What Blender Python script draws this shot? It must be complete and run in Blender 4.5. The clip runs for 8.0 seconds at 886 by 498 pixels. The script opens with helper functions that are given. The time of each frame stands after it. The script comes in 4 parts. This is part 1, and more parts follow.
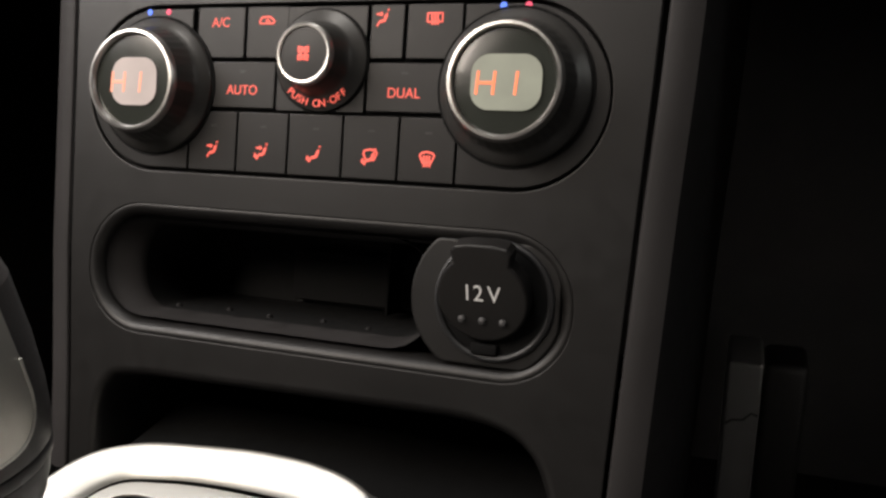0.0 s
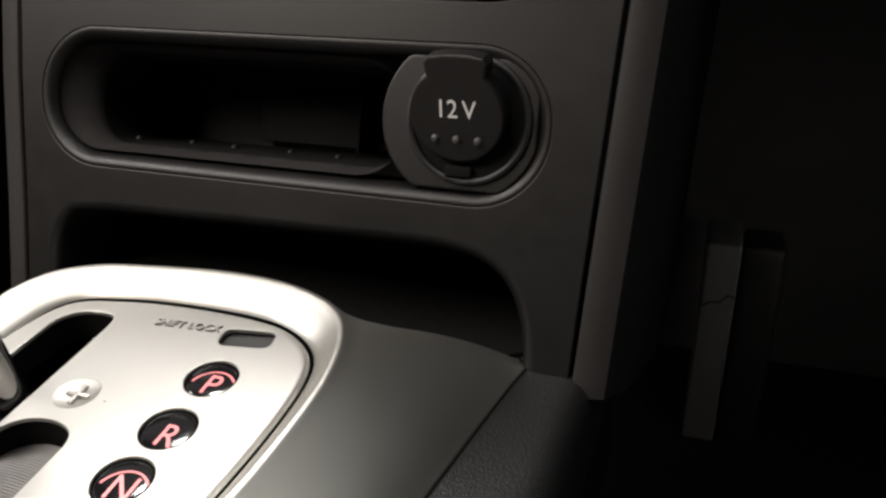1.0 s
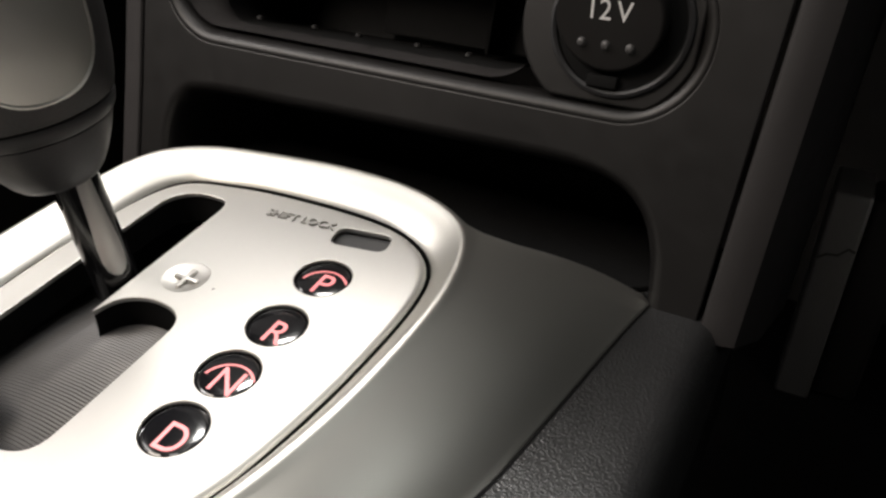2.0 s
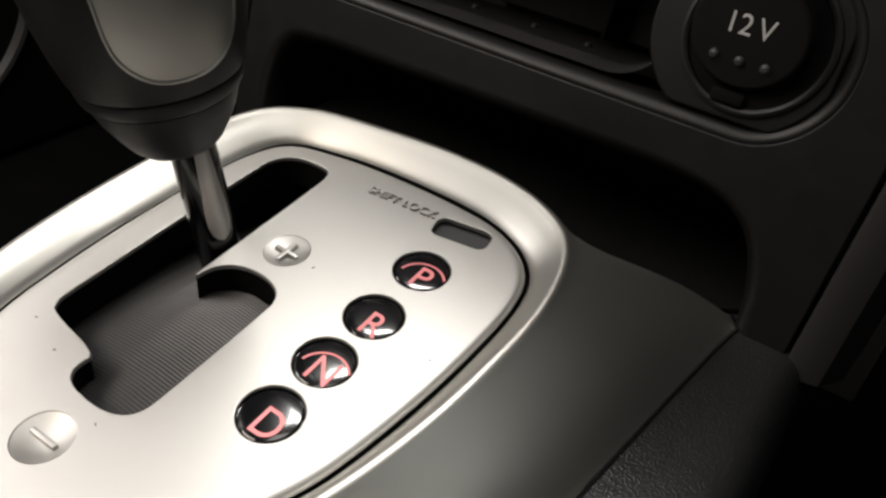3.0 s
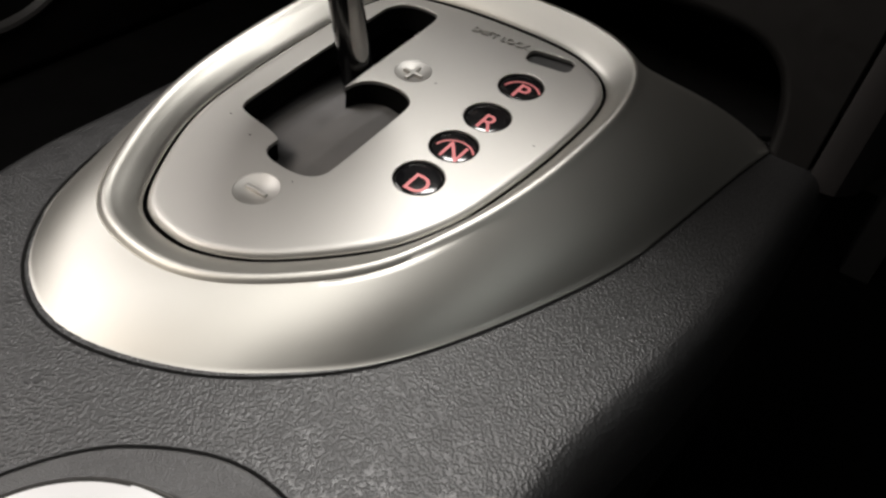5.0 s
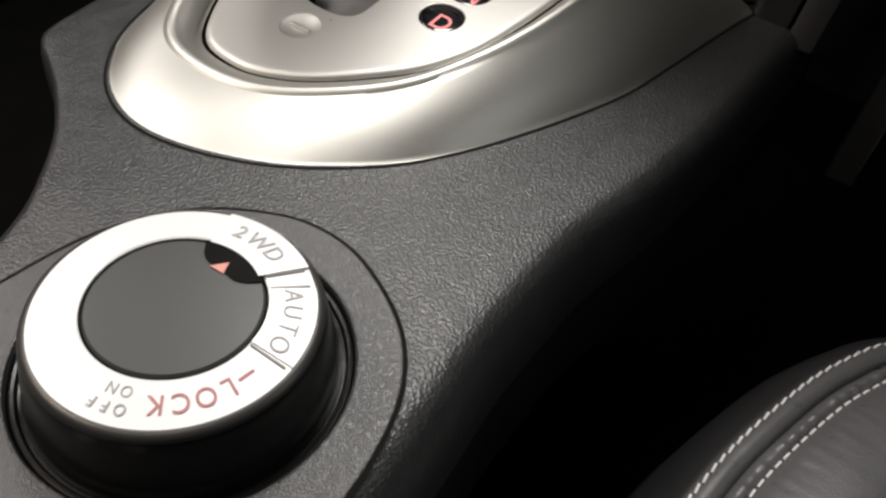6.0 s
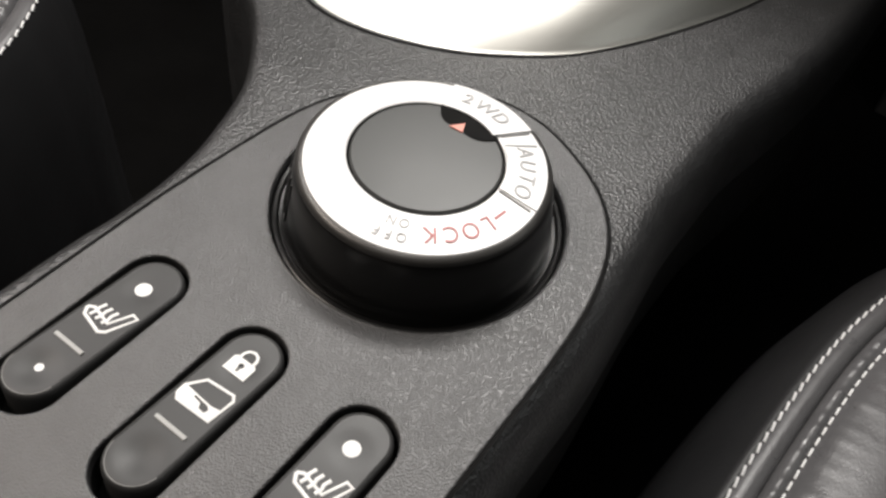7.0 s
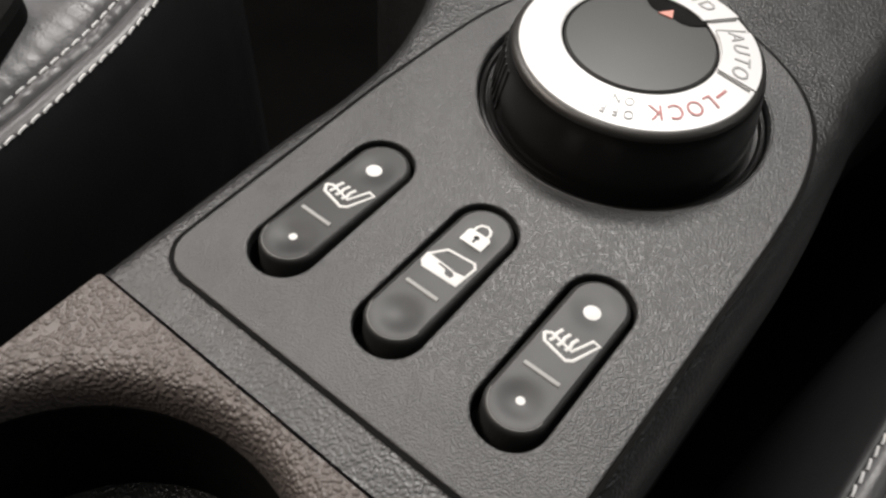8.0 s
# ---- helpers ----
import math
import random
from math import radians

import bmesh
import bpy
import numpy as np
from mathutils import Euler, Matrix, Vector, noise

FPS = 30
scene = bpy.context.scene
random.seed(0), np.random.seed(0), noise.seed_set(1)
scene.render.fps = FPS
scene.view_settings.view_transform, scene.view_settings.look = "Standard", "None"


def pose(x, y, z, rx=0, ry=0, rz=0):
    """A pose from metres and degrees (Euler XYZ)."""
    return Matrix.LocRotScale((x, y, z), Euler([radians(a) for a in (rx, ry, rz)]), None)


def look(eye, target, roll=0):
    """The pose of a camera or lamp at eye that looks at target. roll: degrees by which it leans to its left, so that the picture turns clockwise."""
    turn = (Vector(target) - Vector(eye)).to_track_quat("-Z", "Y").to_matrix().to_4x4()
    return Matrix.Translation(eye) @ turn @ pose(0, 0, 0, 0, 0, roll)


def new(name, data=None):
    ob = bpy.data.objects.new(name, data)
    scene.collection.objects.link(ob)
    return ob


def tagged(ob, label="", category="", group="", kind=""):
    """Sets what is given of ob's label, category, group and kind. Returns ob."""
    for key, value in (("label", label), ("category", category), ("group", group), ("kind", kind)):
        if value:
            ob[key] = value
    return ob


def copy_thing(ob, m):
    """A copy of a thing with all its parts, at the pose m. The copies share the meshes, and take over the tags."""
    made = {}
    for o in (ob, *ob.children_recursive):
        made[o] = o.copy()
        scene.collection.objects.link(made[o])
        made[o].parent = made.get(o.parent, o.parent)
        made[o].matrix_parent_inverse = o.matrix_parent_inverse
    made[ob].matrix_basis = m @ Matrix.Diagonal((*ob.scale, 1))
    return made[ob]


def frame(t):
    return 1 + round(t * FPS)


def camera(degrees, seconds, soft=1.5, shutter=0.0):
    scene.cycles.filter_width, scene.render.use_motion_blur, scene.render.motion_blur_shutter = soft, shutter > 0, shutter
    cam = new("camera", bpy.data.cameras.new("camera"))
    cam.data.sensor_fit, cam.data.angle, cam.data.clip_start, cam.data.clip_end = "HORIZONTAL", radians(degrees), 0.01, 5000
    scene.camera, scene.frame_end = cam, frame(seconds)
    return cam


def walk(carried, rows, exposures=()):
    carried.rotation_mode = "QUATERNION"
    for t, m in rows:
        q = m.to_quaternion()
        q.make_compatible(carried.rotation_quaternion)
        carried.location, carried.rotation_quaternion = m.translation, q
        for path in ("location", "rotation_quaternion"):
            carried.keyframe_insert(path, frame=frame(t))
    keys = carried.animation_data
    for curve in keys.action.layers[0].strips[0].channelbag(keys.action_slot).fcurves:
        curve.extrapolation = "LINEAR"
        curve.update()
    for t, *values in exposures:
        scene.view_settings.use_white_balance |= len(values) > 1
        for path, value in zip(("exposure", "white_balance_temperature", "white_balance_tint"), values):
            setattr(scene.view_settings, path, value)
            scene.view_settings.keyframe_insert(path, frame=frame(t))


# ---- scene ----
cam = camera(57.96, 8.0, soft=2.6)
PATH = [
    (0, (0.13643, -0.07015, 0.19183), (0.07114, 0.10724, 0.12649), -1.85),
    (0.5, (0.14110, -0.07443, 0.17252), (0.07855, 0.10062, 0.09872), -1.93),
    (1, (0.13864, -0.06983, 0.15912), (0.07964, 0.10158, 0.07464), -0.95),
    (1.5, (0.13385, -0.06151, 0.14694), (0.06984, 0.10192, 0.05105), 0.24),
    (2, (0.12255, -0.05984, 0.14954), (0.04791, 0.09469, 0.04682), 1.84),
    (3.5, (0.10163, -0.05654, 0.16475), (0.02547, 0.08163, 0.04183), 9.54),
    (4, (0.10193, -0.06211, 0.16446), (0.02648, 0.07569, 0.04069), 9.74),
    (4.5, (0.10724, -0.09615, 0.16453), (0.03060, 0.04024, 0.03994), 9.07),
    (4.7, (0.11201, -0.10631, 0.16517), (0.03513, 0.02694, 0.03737), 8.00),
    (5.8, (0.13658, -0.15620, 0.16730), (0.06855, -0.03261, 0.02554), 8.22),
    (6, (0.13954, -0.16303, 0.16346), (0.07297, -0.04082, 0.01981), 8.21),
    (6.2, (0.14148, -0.17336, 0.16252), (0.07734, -0.05281, 0.01639), 9.17),
    (6.5, (0.13623, -0.18616, 0.16467), (0.07701, -0.06884, 0.01391), 10.57),
    (6.8, (0.12699, -0.19927, 0.16443), (0.06658, -0.08524, 0.01163), 10.04),
    (7, (0.11977, -0.20787, 0.16267), (0.05880, -0.09517, 0.00911), 9.89),
    (7.2, (0.11382, -0.21253, 0.16240), (0.05124, -0.10190, 0.00797), 9.12),
    (7.5, (0.10400, -0.22120, 0.15988), (0.04137, -0.11485, 0.00251), 8.78),
    (8, (0.10488, -0.23908, 0.15410), (0.03701, -0.14061, -0.00620), 4.91),
]
walk(cam, [(t, look(eye, target, roll)) for t, eye, target, roll in PATH],
     [(0.0, 0.2), (0.6, 0.1), (1.5, 0.2), (2.2, -0.1), (3.3, -0.95), (4.0, -1.2), (4.7, -1.2), (5.8, -0.90), (6.5, -0.52), (7.0, -0.46), (8.0, -0.62)])

# ---- light and exposure ----
world = bpy.data.worlds.new("night")
scene.world = world
world.use_nodes = True
world.node_tree.nodes["Background"].inputs[0].default_value = (0.012, 0.012, 0.014, 1)
world.node_tree.nodes["Background"].inputs[1].default_value = 0.2


def lamp(name, eye, target, size, size_y, watts, color, spread=180):
    data = bpy.data.lights.new(name, "AREA")
    data.shape, data.size, data.size_y, data.energy, data.color = "RECTANGLE", size, size_y, watts, color
    data.spread = radians(spread)
    ob = new(name, data)
    ob.matrix_world = look(eye, target)
    return ob


# All unseen: two map lamps above the mirror, warm dome lamps further back, and fills added at both sides and in the
# passenger's footwell.
# Both side lights are added to brighten fascia, plate and skirt; no window is built.
lamp("side_fill_light", (-0.52, -0.06, 0.56), (0.04, -0.06, 0.04), 0.30, 0.24, 3.0, (1.0, 0.945, 0.92))
lamp("side_fill_light", (0.66, 0.30, 0.46), (0.07, 0.0, 0.04), 0.34, 0.26, 1.1, (0.97, 1.0, 0.97))
lamp("map_lamp_light", (-0.18, 0.39, 0.80), (0.03, -0.08, 0.0), 0.30, 0.10, 7.9, (1.0, 0.965, 0.925))
lamp("map_lamp_light", (0.07, 0.41, 0.80), (0.06, -0.06, 0.0), 0.22, 0.10, 2.8, (1.0, 0.965, 0.93))
lamp("dome_lamp_light", (-0.40, -0.38, 0.66), (0.0, 0.0, 0.05), 0.36, 0.28, 4.1, (1.0, 0.88, 0.77))
lamp("dome_lamp_light", (-0.06, -0.06, 0.88), (0.0, -0.04, 0.03), 0.56, 0.20, 2.4, (1.0, 0.95, 0.90))
# Small added light that only lifts the footwell post out of the dark.
lamp("footwell_fill_light", (0.55, 0.10, 0.05), (0.18, 0.56, -0.15), 0.10, 0.04, 0.05, (1.0, 0.93, 0.84), 60)


# ---- materials ----
def material(name, color, rough=0.5, metal=0.0, grain=0.0, depth=0.1, spread=0.12, kind="noise", blotch=18.0, coat=0.0, specular=0.5, glow=None, power=0.0, uneven=0.05):
    """A surface with grain (bump cells per metre), blotches of colour and uneven gloss."""
    m = bpy.data.materials.new(name)
    m.use_nodes = True
    nt = m.node_tree
    b = nt.nodes["Principled BSDF"]
    b.inputs["Metallic"].default_value = metal
    b.inputs["Specular IOR Level"].default_value = specular
    b.inputs["Coat Weight"].default_value = coat
    b.inputs["Coat Roughness"].default_value = 0.06
    tc = nt.nodes.new("ShaderNodeTexCoord")
    n1 = nt.nodes.new("ShaderNodeTexNoise")
    n1.inputs["Scale"].default_value = blotch
    n1.inputs["Detail"].default_value = 6
    nt.links.new(tc.outputs["Object"], n1.inputs["Vector"])
    ramp = nt.nodes.new("ShaderNodeMapRange")
    ramp.inputs["From Min"].default_value, ramp.inputs["From Max"].default_value = 0.3, 0.7
    ramp.inputs["To Min"].default_value, ramp.inputs["To Max"].default_value = 1 - spread, 1 + spread
    nt.links.new(n1.outputs["Fac"], ramp.inputs["Value"])
    mul = nt.nodes.new("ShaderNodeVectorMath")
    mul.operation = "SCALE"
    mul.inputs[0].default_value = color
    nt.links.new(ramp.outputs["Result"], mul.inputs["Scale"])
    nt.links.new(mul.outputs["Vector"], b.inputs["Base Color"])
    n2 = nt.nodes.new("ShaderNodeTexNoise")
    n2.inputs["Scale"].default_value = blotch * 9
    n2.inputs["Detail"].default_value = 4
    nt.links.new(tc.outputs["Object"], n2.inputs["Vector"])
    rr = nt.nodes.new("ShaderNodeMapRange")
    rr.inputs["From Min"].default_value, rr.inputs["From Max"].default_value = 0.3, 0.7
    rr.inputs["To Min"].default_value, rr.inputs["To Max"].default_value = max(rough - uneven, 0.02), min(rough + uneven, 1)
    nt.links.new(n2.outputs["Fac"], rr.inputs["Value"])
    nt.links.new(rr.outputs["Result"], b.inputs["Roughness"])
    if grain:
        bump = nt.nodes.new("ShaderNodeBump")
        bump.inputs["Strength"].default_value = depth
        bump.inputs["Distance"].default_value = 0.0004
        if kind == "hide":
            warp = nt.nodes.new("ShaderNodeTexNoise")
            warp.inputs["Scale"].default_value = grain * 0.4
            warp.inputs["Detail"].default_value = 2
            nt.links.new(tc.outputs["Object"], warp.inputs["Vector"])
            mixv = nt.nodes.new("ShaderNodeVectorMath")
            mixv.operation = "MULTIPLY_ADD"
            mixv.inputs[1].default_value = (1.2 / grain,) * 3
            nt.links.new(warp.outputs["Color"], mixv.inputs[0])
            nt.links.new(tc.outputs["Object"], mixv.inputs[2])
            cells = nt.nodes.new("ShaderNodeTexVoronoi")
            cells.feature = "SMOOTH_F1"
            cells.inputs["Scale"].default_value = grain
            cells.inputs["Smoothness"].default_value = 0.35
            nt.links.new(mixv.outputs["Vector"], cells.inputs["Vector"])
            lim = nt.nodes.new("ShaderNodeMapRange")
            lim.interpolation_type = "SMOOTHSTEP"
            lim.inputs["From Min"].default_value, lim.inputs["From Max"].default_value = 0.15, 0.75
            lim.inputs["To Min"].default_value, lim.inputs["To Max"].default_value = 1.0, 0.0
            nt.links.new(cells.outputs["Distance"], lim.inputs["Value"])
            fold = nt.nodes.new("ShaderNodeTexNoise")
            fold.inputs["Scale"].default_value = grain * 0.22
            fold.inputs["Detail"].default_value = 5
            nt.links.new(tc.outputs["Object"], fold.inputs["Vector"])
            both = nt.nodes.new("ShaderNodeMath")
            both.operation = "MULTIPLY_ADD"
            both.inputs[1].default_value = 0.3 if depth > 0.13 else 1.6
            nt.links.new(fold.outputs["Fac"], both.inputs[0])
            nt.links.new(lim.outputs["Result"], both.inputs[2])
            nt.links.new(both.outputs["Value"], bump.inputs["Height"])
        else:
            fine = nt.nodes.new("ShaderNodeTexNoise")
            fine.inputs["Scale"].default_value = grain
            fine.inputs["Detail"].default_value = 3
            nt.links.new(tc.outputs["Object"], fine.inputs["Vector"])
            nt.links.new(fine.outputs["Fac"], bump.inputs["Height"])
        nt.links.new(bump.outputs["Normal"], b.inputs["Normal"])
    if glow:
        b.inputs["Emission Color"].default_value = (*glow, 1)
        b.inputs["Emission Strength"].default_value = power
    return m


SILVER = material("satin_silver_paint", (0.575, 0.565, 0.525), 0.425, 0.95, 3500, 0.03, 0.02, blotch=25, uneven=0.008)
PLATE_SILVER = material("satin_silver_plate", (0.57, 0.558, 0.53), 0.45, 0.80, 3500, 0.04, 0.02, blotch=30, uneven=0.01)
FASCIA = material("soft_grey_plastic", (0.0082, 0.0076, 0.0073), 0.45, 0, 2600, 0.12, 0.14, blotch=20, specular=0.44, uneven=0.03)
BUTTON = material("button_plastic", (0.0095, 0.0088, 0.0086), 0.44, 0, 3000, 0.08, 0.12, specular=0.36, uneven=0.03)
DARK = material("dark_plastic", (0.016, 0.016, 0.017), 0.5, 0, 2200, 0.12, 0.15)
# Near-black for real joints, and for shade painted inside recesses and the cup holder.
GAP = material("black_joint_and_shade", (0.004, 0.004, 0.004), 0.8, specular=0.15)
HIDE = material("grained_console_plastic", (0.018, 0.0182, 0.0188), 0.40, 0, 1350, 0.29, 0.14, kind="hide", specular=0.85)
# Pale brown holds the warm light falling on the rear console's dark plastic.
REAR_HIDE = material("warm_lit_coarse_plastic", (0.140, 0.121, 0.113), 0.38, 0, 1150, 0.75, 0.12, kind="hide")
PANEL = material("switch_panel_plastic", (0.037, 0.037, 0.038), 0.40, 0, 2700, 0.24, 0.26, kind="hide", blotch=60, uneven=0.03, specular=0.75)
LEATHER = material("black_leather", (0.085, 0.084, 0.087), 0.34, 0, 1100, 0.075, 0.12, kind="hide", uneven=0.08)
THREAD = material("pale_thread", (0.78, 0.78, 0.78), 0.8, 0, 4000, 0.3)
GLOSS = material("gloss_black", (0.006, 0.006, 0.007), 0.14, 0, 0, 0, 0.1, coat=0.5, uneven=0.02)
BODY_BLACK = material("satin_black", (0.008, 0.008, 0.008), 0.30, 0, 0, 0, 0.1, uneven=0.02)
DISPLAY_GLASS = material("dark_display_glass", (0.030, 0.033, 0.028), 0.2, 0, 0, 0, 0.1, coat=0.4, uneven=0.02)
CAP = material("satin_charcoal", (0.046, 0.048, 0.047), 0.42, 0, 2600, 0.04, 0.02, uneven=0.01)
ROCKER = material("rocker_plastic", (0.030, 0.030, 0.030), 0.45, 0, 3000, 0.05, 0.04, uneven=0.015)
SLIDE = material("slide_plastic", (0.065, 0.064, 0.064), 0.42, 0, 2600, 0.05, 0.06)
PRINT_MID = material("pale_grey_print", (0.40, 0.40, 0.39), 0.6)
CHROME = material("polished_chrome", (0.56, 0.55, 0.53), 0.33, 1.0, 0, 0, 0.03)
RING_SILVER = material("matt_silver_ring", (0.86, 0.86, 0.865), 0.42, 0.15, 3200, 0.03, 0.02, uneven=0.01)
PRINT = material("white_print", (0.80, 0.80, 0.79), 0.6)
PRINT_DIM = material("grey_print", (0.22, 0.22, 0.215), 0.6)
PRINT_DARK = material("dark_print", (0.40, 0.40, 0.405), 0.6)
PRINT_RED = material("red_print", (0.52, 0.21, 0.21), 0.6)
PRINT_PINK = material("salmon_print", (0.75, 0.32, 0.26), 0.6)
GLOW_RED = material("lit_red_print", (0.5, 0.05, 0.04), 0.6, glow=(1.0, 0.16, 0.11), power=0.85)
GLOW_ORANGE = material("lit_orange_segment", (0.5, 0.1, 0.03), 0.6, glow=(1.0, 0.26, 0.13), power=0.9)
GLOW_LETTER = material("lit_letter", (0.75, 0.26, 0.26), 0.5, glow=(1.0, 0.24, 0.26), power=0.62)
GLOW_BLUE = material("lit_blue_dot", (0.05, 0.1, 0.5), 0.6, glow=(0.12, 0.25, 1.0), power=1.0)
GLOW_PINK = material("lit_red_dot", (0.5, 0.05, 0.1), 0.6, glow=(1.0, 0.10, 0.18), power=0.8)
LCD = material("lit_display", (0.19, 0.20, 0.16), 0.4, glow=(0.46, 0.46, 0.36), power=0.26, spread=0.25, blotch=60)
LCD_WARM = material("lit_display_warm", (0.36, 0.31, 0.29), 0.4, glow=(0.78, 0.62, 0.57), power=0.22, spread=0.15, blotch=60)
DIAL = material("dark_satin_metal", (0.075, 0.073, 0.070), 0.36, 0.5, 3000, 0.04, 0.05, uneven=0.02)
GLOW_PALE = material("lit_pale_segment", (0.6, 0.25, 0.18), 0.6, glow=(1.0, 0.36, 0.22), power=0.75)
CLOTH = material("dark_carpet", (0.006, 0.006, 0.006), 0.95, 0, 900, 0.8, 0.2, specular=0.1)
GRIP = material("grip_leather", (0.018, 0.017, 0.017), 0.45, 0, 1300, 0.08, 0.12, kind="hide")
SIDE_LEATHER = material("side_leather", (0.021, 0.021, 0.022), 0.42, 0, 1500, 0.06, 0.12, kind="hide", specular=0.28)
# Plastic with shade put into its colour: right console wall, pocket tray and cards.
SHADED_PLASTIC = material("shaded_plastic", (0.010, 0.010, 0.010), 0.6, 0, 1500, 0.2, 0.12, specular=0.2)
TRIM = material("dark_trim", (0.028, 0.026, 0.026), 0.6, 0, 1500, 0.2, 0.2, specular=0.25)
LINING = material("grey_headlining", (0.13, 0.128, 0.125), 0.95, 0, 600, 0.4, 0.06)


# ---- building tools (millimetres) ----
def thing(name, x, y, z, label, category, group="", kind=""):
    ob = new(name)
    ob.location = (x / 1000, y / 1000, z / 1000)
    ob.empty_display_size = 0.01
    return tagged(ob, label, category, group, kind)


FLAT = ("plate", "panel", "button", "cover", "end_cap", "centre_cap", "top_cap", "surround", "top")


def finish(name, bm, mat, m=None, smooth=True, angle=None):
    if angle is None:
        angle = 12 if any(len(f.verts) > 4 for f in bm.faces) or name in FLAT else 35
    if m is not None:
        bmesh.ops.transform(bm, matrix=m, verts=bm.verts)
    bmesh.ops.scale(bm, vec=(0.001,) * 3, verts=bm.verts)
    bmesh.ops.recalc_face_normals(bm, faces=bm.faces)
    if smooth:
        lim = radians(angle)
        for f in bm.faces:
            f.smooth = True
        for e in bm.edges:
            if len(e.link_faces) == 2 and e.calc_face_angle(0) > lim:
                e.smooth = False
    me = bpy.data.meshes.new(name)
    bm.to_mesh(me)
    bm.free()
    me.materials.append(mat)
    return me


def part(name, bm, mat, parent, label="", m=None, smooth=True, angle=None):
    ob = new(name, finish(name, bm, mat, m, smooth, angle))
    if parent is not None:
        ob.parent = parent
        if parent.data is None:
            ob.matrix_parent_inverse = Matrix.Translation(parent.location).inverted()
    if label:
        tagged(ob, label)
    return ob


def structure(name, bm, mat, label, category, m=None):
    return tagged(part(name, bm, mat, None, "", m), label, category, "", "structure")


def loft(rings, closed=True, cap0=False, cap1=False, loop=False):
    bm = bmesh.new()
    vs = [[bm.verts.new(p) for p in r] for r in rings]
    n = len(vs[0])
    for a, b in list(zip(vs, vs[1:])) + ([(vs[-1], vs[0])] if loop else []):
        for i in range(n if closed else n - 1):
            j = (i + 1) % n
            bm.faces.new((a[i], a[j], b[j], b[i]))
    if cap0:
        bm.faces.new(vs[0])
    if cap1:
        bm.faces.new(list(reversed(vs[-1])))
    return bm


def lathe(profile, cx=0, cy=0, n=64, cap0=False, cap1=False, ribs=0, rib_depth=0.0, rib_rows=()):
    """Turned round the local z axis: profile rows of (radius, height)."""
    rings = []
    for k, (r, z) in enumerate(profile):
        ring = []
        for i in range(n):
            a = 2 * math.pi * i / n
            q = r - (rib_depth if ribs and k in rib_rows and (i * ribs * 2 // n) % 2 else 0)
            ring.append((cx + q * math.cos(a), cy + q * math.sin(a), z))
        rings.append(ring)
    return loft(rings, True, cap0, cap1)


def spline(ctrl, n=8, closed=True):
    """A smooth curve through the control points (Catmull-Rom)."""
    p = [Vector(c) for c in ctrl]
    out = []
    k = len(p)
    for i in range(k if closed else k - 1):
        a, b, c, d = ((p[(i + s) % k] if closed else p[min(max(i + s, 0), k - 1)]) for s in (-1, 0, 1, 2))
        for j in range(n):
            t = j / n
            out.append(0.5 * ((2 * b) + (c - a) * t + (2 * a - 5 * b + 4 * c - d) * t * t + (3 * b - a - 3 * c + d) * t ** 3))
    if not closed:
        out.append(p[-1])
    return out


def radial(ctrl, cx, cy, n):
    """Radii of a closed outline about a middle, at n even angles."""
    pts = spline([(x, y, 0) for x, y in ctrl], 12)
    ang = np.array([math.atan2(p.y - cy, p.x - cx) for p in pts])
    rad = np.array([math.hypot(p.x - cx, p.y - cy) for p in pts])
    o = np.argsort(ang)
    return np.interp(np.linspace(-math.pi, math.pi, n, endpoint=False), ang[o], rad[o], period=2 * math.pi)


def stadium(cx, cy, w, h, r, n=8):
    """A rounded rectangle."""
    out = []
    for sx, sy, a0 in ((1, 1, 0), (-1, 1, 90), (-1, -1, 180), (1, -1, 270)):
        for i in range(n + 1):
            a = radians(a0 + 90 * i / n)
            out.append((cx + sx * (w / 2 - r) + r * math.cos(a), cy + sy * (h / 2 - r) + r * math.sin(a)))
    return out


def circle(cx, cy, r, n=48):
    return [(cx + r * math.cos(2 * math.pi * i / n), cy + r * math.sin(2 * math.pi * i / n)) for i in range(n)]


def turned(loop, degrees, cx, cy):
    c, s = math.cos(radians(degrees)), math.sin(radians(degrees))
    return [(cx + (x - cx) * c - (y - cy) * s, cy + (x - cx) * s + (y - cy) * c) for x, y in loop]


def from_curve(cu):
    ob = bpy.data.objects.new("shape", cu)
    me = bpy.data.meshes.new_from_object(ob)
    bm = bmesh.new()
    bm.from_mesh(me)
    bpy.data.objects.remove(ob)
    bpy.data.curves.remove(cu)
    bpy.data.meshes.remove(me)
    bmesh.ops.remove_doubles(bm, verts=bm.verts, dist=0.0005)
    return bm


def sheet(loops, thick, bevel=0.0, top=0.0):
    """A flat piece with holes: the first loop is its outline. Its upper face lies at the height top."""
    cu = bpy.data.curves.new("shape", "CURVE")
    cu.dimensions, cu.fill_mode = "2D", "BOTH"
    cu.extrude, cu.bevel_depth, cu.bevel_resolution, cu.offset = thick / 2 - bevel, bevel, 2, -bevel
    for lp in loops:
        sp = cu.splines.new("POLY")
        sp.points.add(len(lp) - 1)
        for q, (x, y) in zip(sp.points, lp):
            q.co = (x, y, 0, 1)
        sp.use_cyclic_u = True
    bm = from_curve(cu)
    bmesh.ops.translate(bm, vec=(0, 0, top - thick / 2), verts=bm.verts)
    return bm


